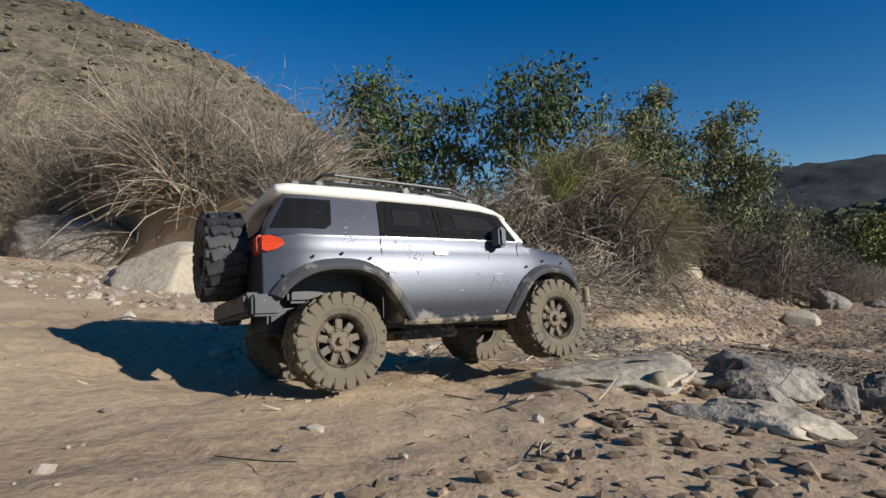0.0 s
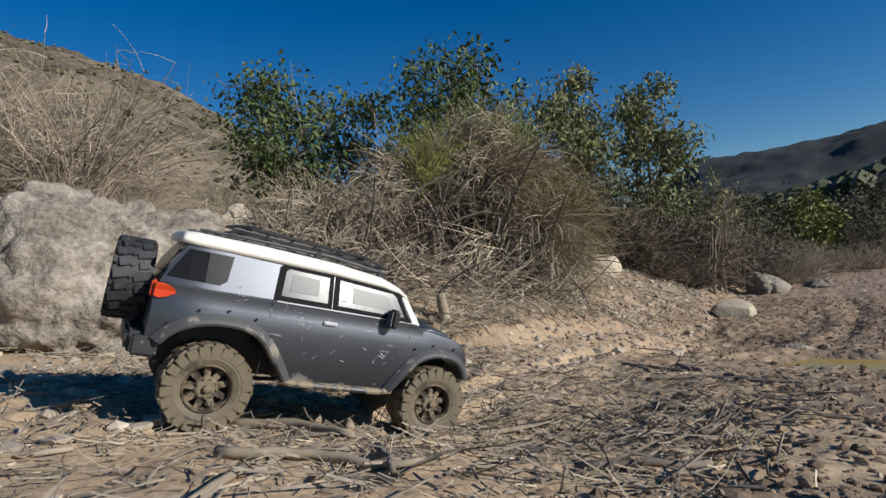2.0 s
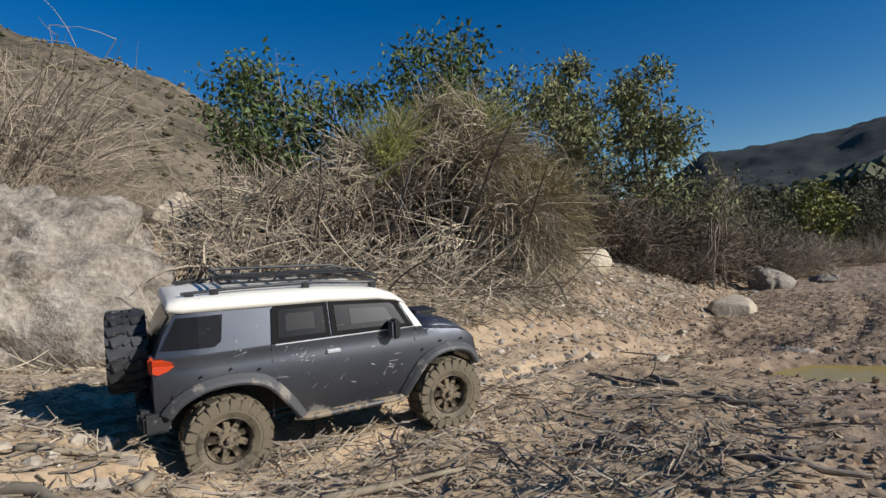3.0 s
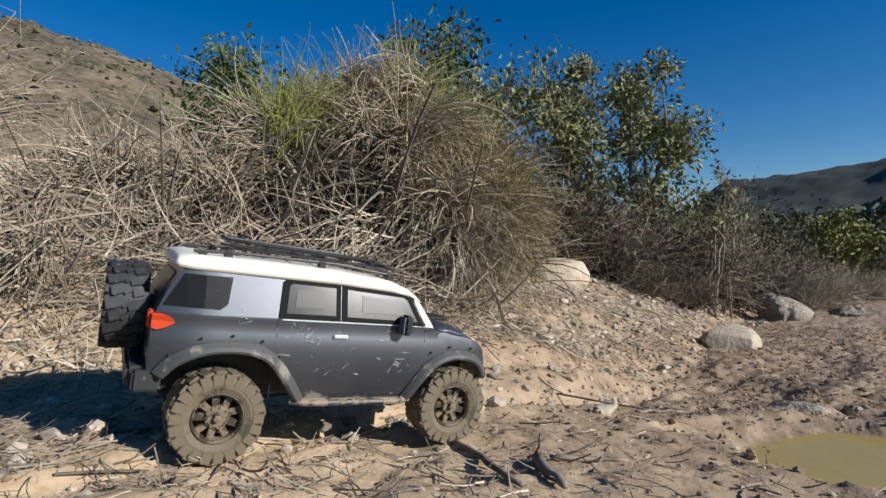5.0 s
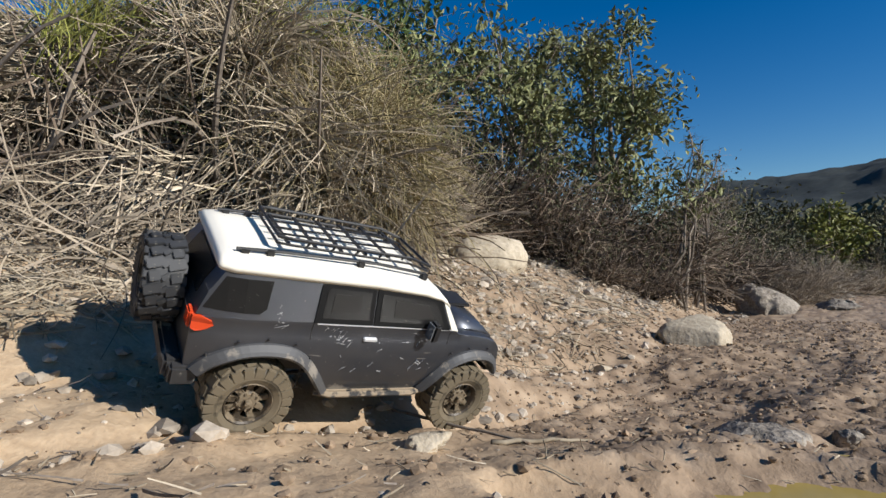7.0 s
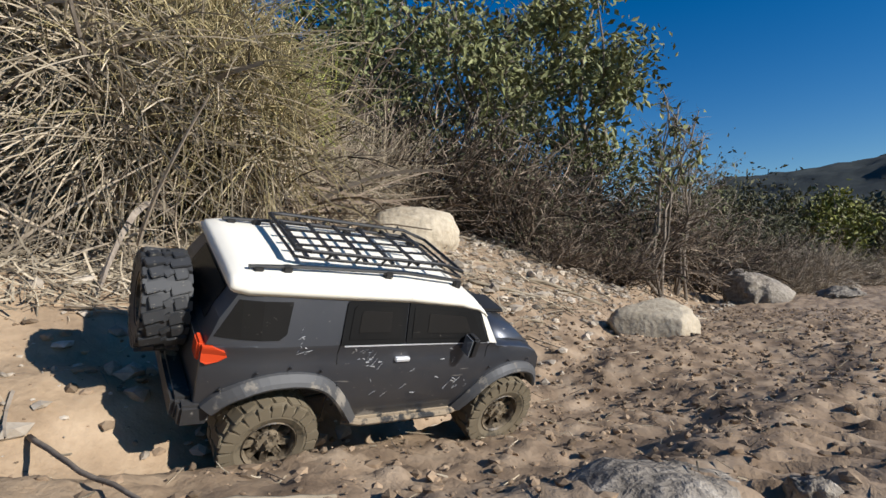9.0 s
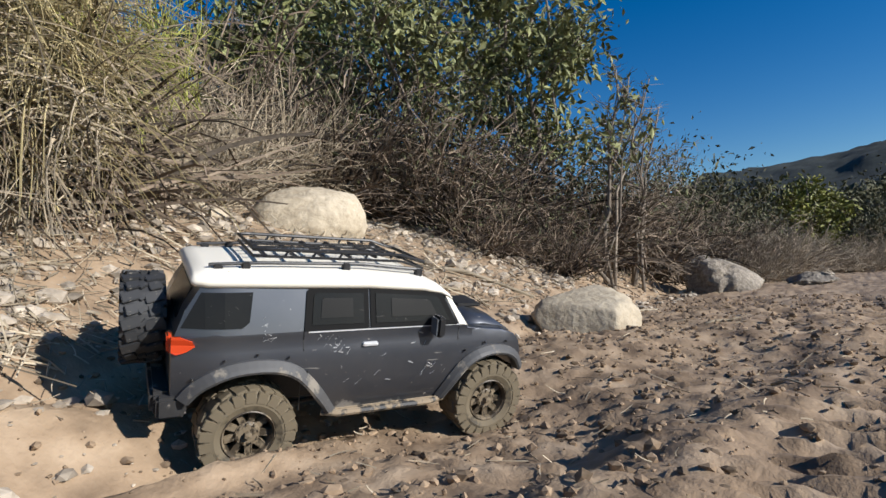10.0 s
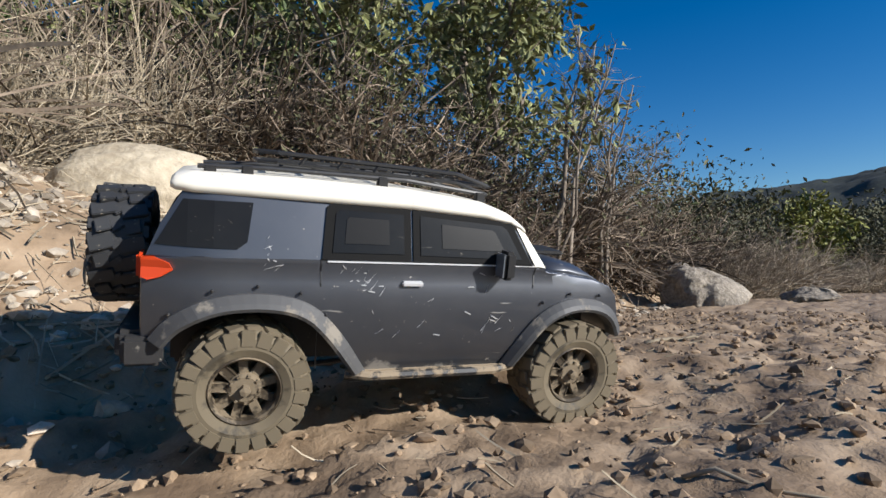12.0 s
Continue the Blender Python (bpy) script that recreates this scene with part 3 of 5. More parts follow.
def build_truck():
    car = new("toy_truck")
    tagged(car, "muddy dark grey off-road model truck with cream roof and rack", "toy truck")
    car.matrix_world = DRIVE[0][1]

    low = [(-0.243, 0.088), (-0.2435, 0.155), (-0.240, 0.163)] + [(-0.20, 0.166), (-0.10, 0.168), (0.0, 0.168), (0.10, 0.167), (0.125, 0.158)]
    low += [(0.15, 0.155), (0.185, 0.150), (0.205, 0.143), (0.216, 0.132), (0.221, 0.112), (0.220, 0.088)] + FRONT_ARCH + [(0.0, 0.060)] + REAR_ARCH
    body = part("body", shell(low), PAINT, car, "scratched dark grey body splashed with mud")
    soften(body)
    edge = body.modifiers.new("bevel", "BEVEL")
    edge.width, edge.segments, edge.limit_method, edge.angle_limit = 0.004, 3, "ANGLE", radians(35)

    # cabin: the painted upper sides, drawn in towards the roof
    up = [(-0.240, 0.164), (-0.230, 0.190), (-0.214, 0.217), (-0.10, 0.217), (0.0, 0.214), (0.072, 0.208), (0.086, 0.200), (0.122, 0.158), (0.0, 0.166)]
    cabin = part("cabin", shell(up), PAINT, car)
    soften(cabin)
    edge = cabin.modifiers.new("bevel", "BEVEL")
    edge.width, edge.segments, edge.limit_method, edge.angle_limit = 0.003, 2, "ANGLE", radians(40)

    # roof: cream shell with a rounded cross-section
    rings = []
    for y, z, lift in ((-0.224, 0.2185, 0.009), (-0.220, 0.2165, 0.018), (-0.206, 0.2155, 0.0215), (-0.12, 0.214, 0.0235), (-0.02, 0.212, 0.0225), (0.056, 0.2075, 0.0185), (0.082, 0.2035, 0.012), (0.093, 0.199, 0.006), (0.097, 0.196, 0.001)):
        w, lift, z = widen(y, z) + 0.002, lift * 0.74, z + 0.002
        rings.append([(w, y, z - 0.002), (w + 0.001, y, z + 0.3 * lift), (w - 0.005, y, z + 0.72 * lift), (w - 0.016, y, z + 0.94 * lift), (w * 0.5, y, z + lift), (0, y, z + 1.04 * lift),
                      (-w * 0.5, y, z + lift), (-w + 0.016, y, z + 0.94 * lift), (-w + 0.005, y, z + 0.72 * lift), (-w - 0.001, y, z + 0.3 * lift), (-w, y, z - 0.002)])
    part("roof", loft(rings), WHITE, car, "cream white roof skin", True)

    # glass
    for side in (1, -1):
        q = [(-0.234, 0.173), (-0.172, 0.172), (-0.164, 0.178), (-0.160, 0.210), (-0.214, 0.210)]
        part("quarter_window", side_panel(q, 0.0008, side=side), SMOKE, car)
        for name, frame_loop, pane in (
            ("rear_door_window", [(-0.103, 0.166), (-0.022, 0.166), (-0.022, 0.2125), (-0.093, 0.2145), (-0.099, 0.210)], [(-0.094, 0.172), (-0.029, 0.172), (-0.029, 0.207), (-0.087, 0.2085), (-0.091, 0.205)]),
            ("front_door_window", [(-0.020, 0.166), (0.104, 0.164), (0.084, 0.203), (0.078, 0.2065), (-0.020, 0.2125)], [(-0.013, 0.1715), (0.092, 0.170), (0.077, 0.198), (0.071, 0.2015), (-0.013, 0.2065)])):
            seal = part(name, side_panel(frame_loop, 0.0016, 0.003, side), SEAL, car, "dark door window in a black rubber frame")
            part("pane", side_panel(pane, 0.0024, 0.002, side), SMOKE, seal)
            inner = [(y * 0.62 + 0.38 * sum(p[0] for p in pane) / len(pane), z * 0.62 + 0.38 * sum(p[1] for p in pane) / len(pane)) for y, z in pane]
            part("seat_print", side_panel(inner, 0.0030, 0.001, side), SEAT, seal)
        part("front_pillar", side_panel([(0.0865, 0.2035), (0.0955, 0.1985), (0.1195, 0.1625), (0.1075, 0.1640)], 0.0014, 0.003, side), WHITE, car, "cream windscreen pillar")
        part("door_line", side_panel([(-0.1035, 0.066), (-0.1025, 0.066), (-0.1025, 0.166), (-0.1035, 0.166)], 0.0006, side=side), BLACK, car)
        part("door_line", side_panel([(0.0985, 0.075), (0.0995, 0.075), (0.1095, 0.164), (0.1085, 0.164)], 0.0006, side=side), BLACK, car)
        handle = block((side * 0.1075 - 0.004, -0.030, 0.1430), (side * 0.1075 + 0.004, -0.010, 0.1480), 0.0012)
        part("door_handle", handle, CHROME, car, "small chrome door handle")
        part("trim_line", side_panel([(-0.098, 0.1635), (0.11, 0.1632), (0.11, 0.1644), (-0.098, 0.1648)], 0.0012, side=side), CHROME, car)
        # mirror on a short stalk
        mir = add(block((side * 0.102 - 0.006, 0.072, 0.158), (side * 0.102 + 0.006, 0.080, 0.166), 0.001), block((side * 0.117 - 0.010, 0.064, 0.153), (side * 0.117 + 0.010, 0.076, 0.180), 0.003))
        mirror = part("wing_mirror", mir, BLACK, car, "black plastic wing mirror")
        part("mirror_face", block((side * 0.117 - 0.008, 0.0628, 0.1555), (side * 0.117 + 0.008, 0.0642, 0.1775), 0.0), GLASSY, mirror)
        part("fender_flare", flare(REAR_ARCH, side, 0.0125), FLARE, car, "dusty grey wheel arch flare")
        part("fender_flare", flare(FRONT_ARCH, side, 0.0115), FLARE, car, "dusty grey wheel arch flare")
        for y, z in ((-0.222, 0.118), (-0.19, 0.1385), (-0.155, 0.1425), (-0.12, 0.137), (-0.098, 0.118), (0.118, 0.128), (0.15, 0.1365), (0.19, 0.134)):
            bolt = bmesh.new()
            bmesh.ops.create_icosphere(bolt, subdivisions=1, radius=0.0019, matrix=pose(side * (widen(y, z) + 0.0022), y, z))
            part("flare_bolt", bolt, BLACK, car)
        # rock slider under the doors
        part("side_step", add(tube([(side * 0.104, -0.076, 0.061), (side * 0.109, -0.055, 0.059), (side * 0.109, 0.07, 0.059), (side * 0.104, 0.094, 0.061)], 0.0042), block((side * 0.097 - 0.008, -0.06, 0.0575), (side * 0.097 + 0.008, 0.085, 0.0625), 0.001)), MUDDY, car, "mud-caked side step bar")
        tail = [(-0.243, 0.147), (-0.238, 0.145), (-0.228, 0.148), (-0.2195, 0.1535), (-0.2225, 0.159), (-0.234, 0.1635), (-0.243, 0.163)]
        lamp = part("tail_light", side_panel(tail, 0.0035, 0.007, side), RED, car, "orange-red tail light lens")
        part("tail_light_face", block((side * 0.082 - 0.010, -0.247, 0.144), (side * 0.082 + 0.010, -0.240, 0.165), 0.002), RED, lamp)
        part("turn_signal", block((side * 0.087 - 0.007, 0.208, 0.116), (side * 0.087 + 0.007, 0.2235, 0.129), 0.003), AMBER, car, "amber front turn signal")
        eye = bmesh.new()
        bmesh.ops.create_uvsphere(eye, u_segments=16, v_segments=8, radius=0.0125, matrix=pose(side * 0.060, 0.2175, 0.121) @ Matrix.Diagonal((1, 0.4, 1, 1)))
        part("headlight", eye, GLASSY, car, "round clear headlight", True)

    # pale scuffs and scratches on the near flank
    scuff = random.Random(4)
    for cy, cz, many, spread in ((-0.066, 0.148, 26, 0.009), (-0.148, 0.1625, 10, 0.008), (0.066, 0.112, 9, 0.012), (-0.02, 0.115, 7, 0.03), (0.05, 0.145, 5, 0.012)):
        for k in range(many):
            y, z = cy + scuff.gauss(0, spread), cz + scuff.gauss(0, spread * 0.7)
            dy, dz = 0.0025 * scuff.uniform(0.3, 1.5), 0.003 * scuff.uniform(-0.6, 1.6)
            part("scratch", side_panel([(y - dy, z - dz), (y + dy, z + dz - 0.0003), (y + dy * 1.1, z + dz + 0.0004), (y - dy * 0.6, z - dz + 0.0007)], 0.0007, 0.0005), SCUFF, car)

    part("windshield", loft([[(-0.082, 0.096, 0.198), (0.082, 0.096, 0.198), (0.080, 0.092, 0.197), (-0.080, 0.092, 0.197)], [(-0.092, 0.125, 0.161), (0.092, 0.125, 0.161), (0.090, 0.121, 0.160), (-0.090, 0.121, 0.160)]]), SMOKE, car, "dark tinted windshield")
    part("back_window", loft([[(-0.06, -0.2375, 0.175), (0.06, -0.2375, 0.175), (0.06, -0.233, 0.175), (-0.06, -0.233, 0.175)], [(-0.055, -0.2215, 0.208), (0.055, -0.2215, 0.208), (0.055, -0.217, 0.208), (-0.055, -0.217, 0.208)]]), SMOKE, car)
    # bonnet: a raised panel with a scoop
    hood = loft([[(-w, y, z - 0.004), (-w, y, z), (-w * 0.55, y, z + c), (w * 0.55, y, z + c), (w, y, z), (w, y, z - 0.004)] for y, w, z, c in ((0.126, 0.088, 0.158, 0.004), (0.16, 0.086, 0.1575, 0.0065), (0.192, 0.082, 0.151, 0.006), (0.210, 0.078, 0.1425, 0.003), (0.217, 0.074, 0.134, 0.001))])
    bonnet = part("bonnet", hood, PAINT, car, "dark blue-grey bonnet catching the sky", True)
    part("scoop", block((-0.026, 0.15, 0.162), (0.026, 0.195, 0.1675), 0.003), BLACK, bonnet)
    part("grille", block((-0.048, 0.215, 0.108), (0.048, 0.2235, 0.134), 0.002), BLACK, car)
    bump = block((-0.086, 0.216, 0.080), (0.086, 0.232, 0.100), 0.004)
    part("front_bumper", bump, BLACK, car, "black plastic front bumper")
    rear = block((-0.093, -0.262, 0.076), (0.093, -0.240, 0.101), 0.004)
    for side in (-1, 1):
        block((side * 0.096 - 0.008, -0.256, 0.074), (side * 0.096 + 0.008, -0.226, 0.098), 0.003, rear)
    part("rear_bumper", rear, SCRAPED, car, "scuffed dark rear bumper with mud")

    # roof rack: side rails on feet, cross bars and a low basket
    rack = part("roof_rack", add(tube([(0.066, -0.205, 0.240), (0.066, -0.15, 0.242), (0.066, -0.02, 0.241), (0.064, 0.062, 0.233)], 0.0022), tube([(-0.066, -0.205, 0.240), (-0.066, -0.15, 0.242), (-0.066, -0.02, 0.241), (-0.064, 0.062, 0.233)], 0.0022)), BLACK, car, "thin black wire roof rack")
    rack.location.z = -0.0035
    basket = [(0.056, -0.14, 0.2565), (0.052, -0.155, 0.2565), (-0.052, -0.155, 0.2565), (-0.056, -0.14, 0.2565), (-0.056, 0.035, 0.251), (-0.052, 0.072, 0.241), (0.052, 0.072, 0.241), (0.056, 0.035, 0.251), (0.056, -0.14, 0.2565)]
    part("basket_rail", tube(basket, 0.0023), BLACK, rack)
    part("basket_rail", tube([(x * 0.98, y, z - 0.0085) for x, y, z in basket], 0.0018), BLACK, rack)
    for y in (-0.14, -0.105, -0.07, -0.035, 0.0, 0.035):
        z = 0.2475 - 0.02 * max(0, y)
        part("cross_bar", block((-0.055, y - 0.0022, z - 0.0012), (0.055, y + 0.0022, z + 0.0012)), BLACK, rack)
    for side in (-1, 1):
        for y in (-0.12, -0.085, -0.05, -0.015, 0.02):
            part("basket_post", tube([(side * 0.0555, y, 0.2465), (side * 0.056, y + 0.006, 0.2555)], 0.0017, 5), BLACK, rack)
        for y, z in ((-0.195, 0.237), (-0.165, 0.239), (-0.044, 0.2385), (0.058, 0.2305)):
            part("rack_foot", block((side * 0.066 - 0.004, y - 0.005, z - 0.006), (side * 0.066 + 0.004, y + 0.005, z + 0.004), 0.0012), BLACK, rack)
    for x in (-0.022, 0.0, 0.022):
        part("long_bar", block((x - 0.0015, -0.15, 0.2485), (x + 0.0015, 0.03, 0.2505)), BLACK, rack)

    # spare wheel on the back door
    spare = part("spare_wheel", tyre_mesh(), TYRE, car, "clean black spare tyre with chunky tread")
    spare.matrix_basis = pose(-0.012, -0.268, 0.156, -4, 0, 90) @ Matrix.Diagonal((1.0, 1.1, 1.1, 1))
    tread(spare, TYRE, 0.0026)
    part("rim", rim_mesh(), BRONZE, spare)
    part("spare_mount", block((-0.03, -0.262, 0.125), (0.01, -0.242, 0.17), 0.003), BLACK, car)

    # underside
    part("chassis", add(add(block((-0.045, -0.225, 0.055), (0.045, 0.208, 0.10), 0.004), block((-0.062, -0.205, 0.09), (0.062, -0.11, 0.135), 0.004)), block((-0.062, 0.11, 0.09), (0.062, 0.205, 0.13), 0.004)), BLACK, car)
    part("skid_plate", block((-0.036, -0.05, 0.038), (0.036, 0.05, 0.056), 0.004), MUDDY, car)
    for y in (-0.16, 0.16):
        axle = part("axle", tube([(-0.085, y, 0.05), (0.085, y, 0.05)], 0.0075, 10), MUDDY, car)
        ball = bmesh.new()
        bmesh.ops.create_icosphere(ball, subdivisions=2, radius=0.017, matrix=pose(0.018, y, 0.05))
        part("differential", ball, MUDDY, axle, "", True)
        for x in (-0.05, 0.05):
            part("link_rod", tube([(x, y, 0.046), (x * 0.7, y * 0.25, 0.05)], 0.003, 6), BLACK, axle)
            part("shock", tube([(x * 1.2, y, 0.055), (x * 1.1, y * 0.9, 0.115)], 0.006, 8), BLACK, axle)

    wheels = []
    tyre, rim = tyre_mesh(), rim_mesh()
    first = None
    for x in (-1, 1):
        for y in (-0.162, 0.162):
            if first is None:
                w = part("wheel", tyre, RUBBER, car, "mud-caked tyre on a bronze rim")
                part("rim", rim, BRONZE, w, "bronze rim with round holes, caked in mud")
                tread(w, RUBBER, 0.0009)
                first = w
            else:
                w = copy_thing(first, pose(0, 0, 0))
            flip = 0 if x > 0 else 180
            w.matrix_basis = pose(x * 0.0945, y, 0.05) @ pose(0, 0, 0, 0, 0, flip)
            w.scale = (1.1, 1.13, 1.13)
            wheels.append((w, x, y, flip))
    return car, wheels


truck, WHEELS = build_truck()


# ---- plants: many thin curved stems and small leaves ----
RNG = np.random.RandomState(11)


def unit(v):
    return v / np.maximum(np.linalg.norm(v, axis=-1, keepdims=True), 1e-9)


def stems(root, way, length, droop, radius, segments=4, curl=0.15, taper=0.35):
    """Thin three-sided stems that bend under their weight. Returns vertices, quads and the tips."""
    n = len(root)
    pts = [root]
    d = unit(way)
    side_pull = RNG.normal(0, curl, (n, 3))
    for k in range(segments):
        d = unit(d + side_pull / segments + np.array([0, 0, -1.0]) * (np.asarray(droop) / segments * (0.5 + k / segments)).reshape(-1, 1))
        pts.append(pts[-1] + d * (np.asarray(length) / segments).reshape(-1, 1))
    P = np.stack(pts, 1)
    tang = unit(np.gradient(P, axis=1))
    u = unit(np.cross(tang, np.array([0.31, 0.77, 0.55])))
    w = np.cross(tang, u)
    rad = np.asarray(radius).reshape(-1, 1) * np.linspace(1, taper, segments + 1)
    ring = [P + (u * math.cos(a) + w * math.sin(a)) * rad[..., None] for a in (0, 2.094, 4.189)]
    V = np.stack(ring, 2).reshape(-1, 3)
    base = (np.arange(n) * (segments + 1) * 3)[:, None, None]
    k = (np.arange(segments) * 3)[None, :, None]
    j = np.arange(3)[None, None, :]
    a = base + k + j
    b = base + k + (j + 1) % 3
    F = np.stack([a, b, b + 3, a + 3], -1).reshape(-1, 4)
    return V, F, P[:, -1], P


def leaves(at, size, droop=0.3, narrow=0.45):
    """Small folded leaves, two triangles' worth each, at the given places."""
    n = len(at)
    d = unit(RNG.normal(0, 1, (n, 3)) + np.array([0, 0, -droop]))
    u = unit(np.cross(d, RNG.normal(0, 1, (n, 3))))
    up = np.cross(d, u)
    L = (size * (0.6 + 0.8 * RNG.rand(n)))[:, None]
    V = np.stack([at, at + d * L * 0.5 + u * L * narrow * 0.5 + up * L * 0.1, at + d * L, at + d * L * 0.5 - u * L * narrow * 0.5 + up * L * 0.1], 1).reshape(-1, 3)
    return V, np.arange(n * 4).reshape(-1, 4)


def merged(pieces):
    vs, fs, off = [], [], 0
    for v, f in pieces:
        vs.append(v)
        fs.append(f + off)
        off += len(v)
    return np.concatenate(vs), np.concatenate(fs)


def raw(name, vf, material, parent=None, smooth=False):
    me = fill(bpy.data.meshes.new(name), *vf)
    me.polygons.foreach_set("use_smooth", np.full(len(me.polygons), smooth))
    me.materials.append(material)
    ob = new(name, me)
    ob.parent = parent
    if parent:
        tagged(ob, kind="stuff")
    return ob


def rand_dir(n, up=0.3, spread=1.0):
    return unit(RNG.normal(0, 1, (n, 3)) * np.array([spread, spread, 0.6]) + np.array([0, 0, up]))


def broom(centre, way, count, length, droop, radius, fan=0.55, base=0.06, segments=4, curl=0.25):
    root = np.array(centre) + RNG.normal(0, base, (count, 3))
    d = unit(np.array(way)[None] + RNG.normal(0, fan, (count, 3)))
    return stems(root, d, length * (0.5 + 0.7 * RNG.rand(count)), droop * (0.4 + 1.1 * RNG.rand(count)), radius * (0.6 + 0.9 * RNG.rand(count)), segments, curl)


# ---- the great straw bush on the bank, hollow and dark beneath ----
CREST = np.array([(0.05, 3.22, 0.62), (0.34, 3.42, 0.78), (0.66, 3.60, 1.08), (1.0, 3.78, 1.32), (1.26, 3.90, 1.08), (1.46, 4.02, 0.82)])


def crest(q):
    """A point on the bush's ridge, from its lower end (0) to the far end (1)."""
    return np.array([np.interp(q, np.linspace(0, 1, len(CREST)), CREST[:, k]) for k in range(3)])


def straw_bush():
    thing = new("straw_bush")
    tagged(thing, "huge dry straw-coloured bush of drooping stems, green-tipped, hollow underneath", "bush")
    pale, grey, green, gold, dark = [], [], [], [], []
    # bundles of stems that spring from the ridge and hang over its front like thatch
    for k in range(150):
        q, f = RNG.rand(), RNG.rand() ** 0.8
        top = crest(q)
        hollow = 0.1 < q < 0.6
        if hollow:
            f *= 0.25
        x, y = top[0] + RNG.normal(0, 0.06), top[1] - 0.40 * f + RNG.normal(0, 0.08)
        ground = height(x, y)
        z = ground + max(top[2] - ground - 0.06, 0.2) * (1 - 0.72 * f ** 1.3) * (0.72 + 0.3 * RNG.rand())
        side = RNG.normal(0.0, 0.75) - (0.5 if q < 0.4 else 0.0)
        out = np.array([side, -0.35 - 0.9 * f, (0.3 if q < 0.5 else 0.62) - 0.75 * f])
        v = broom((x, y, z), out, 30 + int(50 * RNG.rand()), (0.17 + 0.22 * RNG.rand()) * (0.75 if q < 0.6 else 1.0), (0.8 + 0.8 * RNG.rand()) if hollow else (0.7 + 1.1 * RNG.rand()), 0.0024, 0.26, 0.03, 5, 0.85)
        (grey if RNG.rand() > q + 0.35 else pale).append(v[:2])
    # fresh upright sprays along the ridge, yellow-green
    for k in range(64):
        q = 0.36 + 0.6 * RNG.rand()
        top = crest(q)
        x, y = top[0] + RNG.normal(0, 0.09), top[1] + RNG.normal(0.0, 0.12)
        z = top[2] - 0.10 - 0.22 * RNG.rand()
        v = broom((x, y, z), (RNG.normal(0, 0.45), RNG.normal(-0.1, 0.3), 0.9), 55, 0.15 + 0.16 * RNG.rand(), 0.3 + 0.5 * RNG.rand(), 0.0016, 0.3, 0.04, 4, 0.4)
        (green if RNG.rand() < 0.88 else pale).append(v[:2])
    # crooked limbs that carry the bundles, some bare in front of the hollow
    for k in range(46):
        q = RNG.rand()
        top = crest(q)
        x, y = top[0] + RNG.normal(0, 0.1), top[1] - 0.12 + RNG.normal(0, 0.1)
        root = np.array([[x, y, height(x, y) - 0.03]])
        v = stems(root, np.array([[RNG.normal(0, 0.55), RNG.normal(-0.25, 0.3), 1.0]]), np.array([0.8 * (top[2] - root[0, 2]) + 0.1]), np.array([0.4 * RNG.rand()]), np.array([0.006 + 0.007 * RNG.rand()]), 8, 1.1)
        dark.append(v[:2])
    # inner stems in dark brown, the hollow's shade painted into their colour
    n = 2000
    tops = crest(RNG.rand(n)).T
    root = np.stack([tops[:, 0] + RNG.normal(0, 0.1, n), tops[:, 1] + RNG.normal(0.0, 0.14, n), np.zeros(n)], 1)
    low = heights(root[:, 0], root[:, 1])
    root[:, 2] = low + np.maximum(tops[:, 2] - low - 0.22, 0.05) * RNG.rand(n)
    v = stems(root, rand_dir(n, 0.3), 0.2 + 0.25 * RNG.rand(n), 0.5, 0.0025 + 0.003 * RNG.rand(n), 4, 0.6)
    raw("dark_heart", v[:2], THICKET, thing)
    # dead tangle heaped low in front of the hollow
    n = 1700
    q = RNG.rand(n) * 0.75
    tops = crest(q).T
    root = np.stack([tops[:, 0] + RNG.normal(0.03, 0.12, n), tops[:, 1] - 0.42 + RNG.normal(0, 0.15, n), np.zeros(n)], 1)
    root[:, 2] = heights(root[:, 0], root[:, 1]) + np.abs(RNG.normal(0, 0.06, n))
    v = stems(root, rand_dir(n, 0.2), 0.12 + 0.26 * RNG.rand(n) ** 2, 0.5 * RNG.rand(n), 0.0016 + 0.0030 * RNG.rand(n) ** 3, 5, 0.9)
    grey.append(v[:2])
    # hanging golden skirt at the far end
    for k in range(30):
        x, y = 1.12 + 0.34 * RNG.rand(), 3.60 + 0.32 * RNG.rand()
        z = height(x, y) + 0.16 + 0.34 * RNG.rand()
        v = broom((x, y, z), (0.1, -0.6, 0.6), 120, 0.32, 1.8, 0.0015, 0.4, 0.06, 5, 0.5)
        gold.append(v[:2])
    raw("straw", merged(pale), STRAW, thing)
    raw("dead_brush", merged(grey), BRUSH, thing)
    raw("green_growth", merged(green), SHOOT, thing)
    raw("hanging_grass", merged(gold), GRASS, thing)
    raw("bough_tangle", merged(dark), BARK, thing)
    return thing


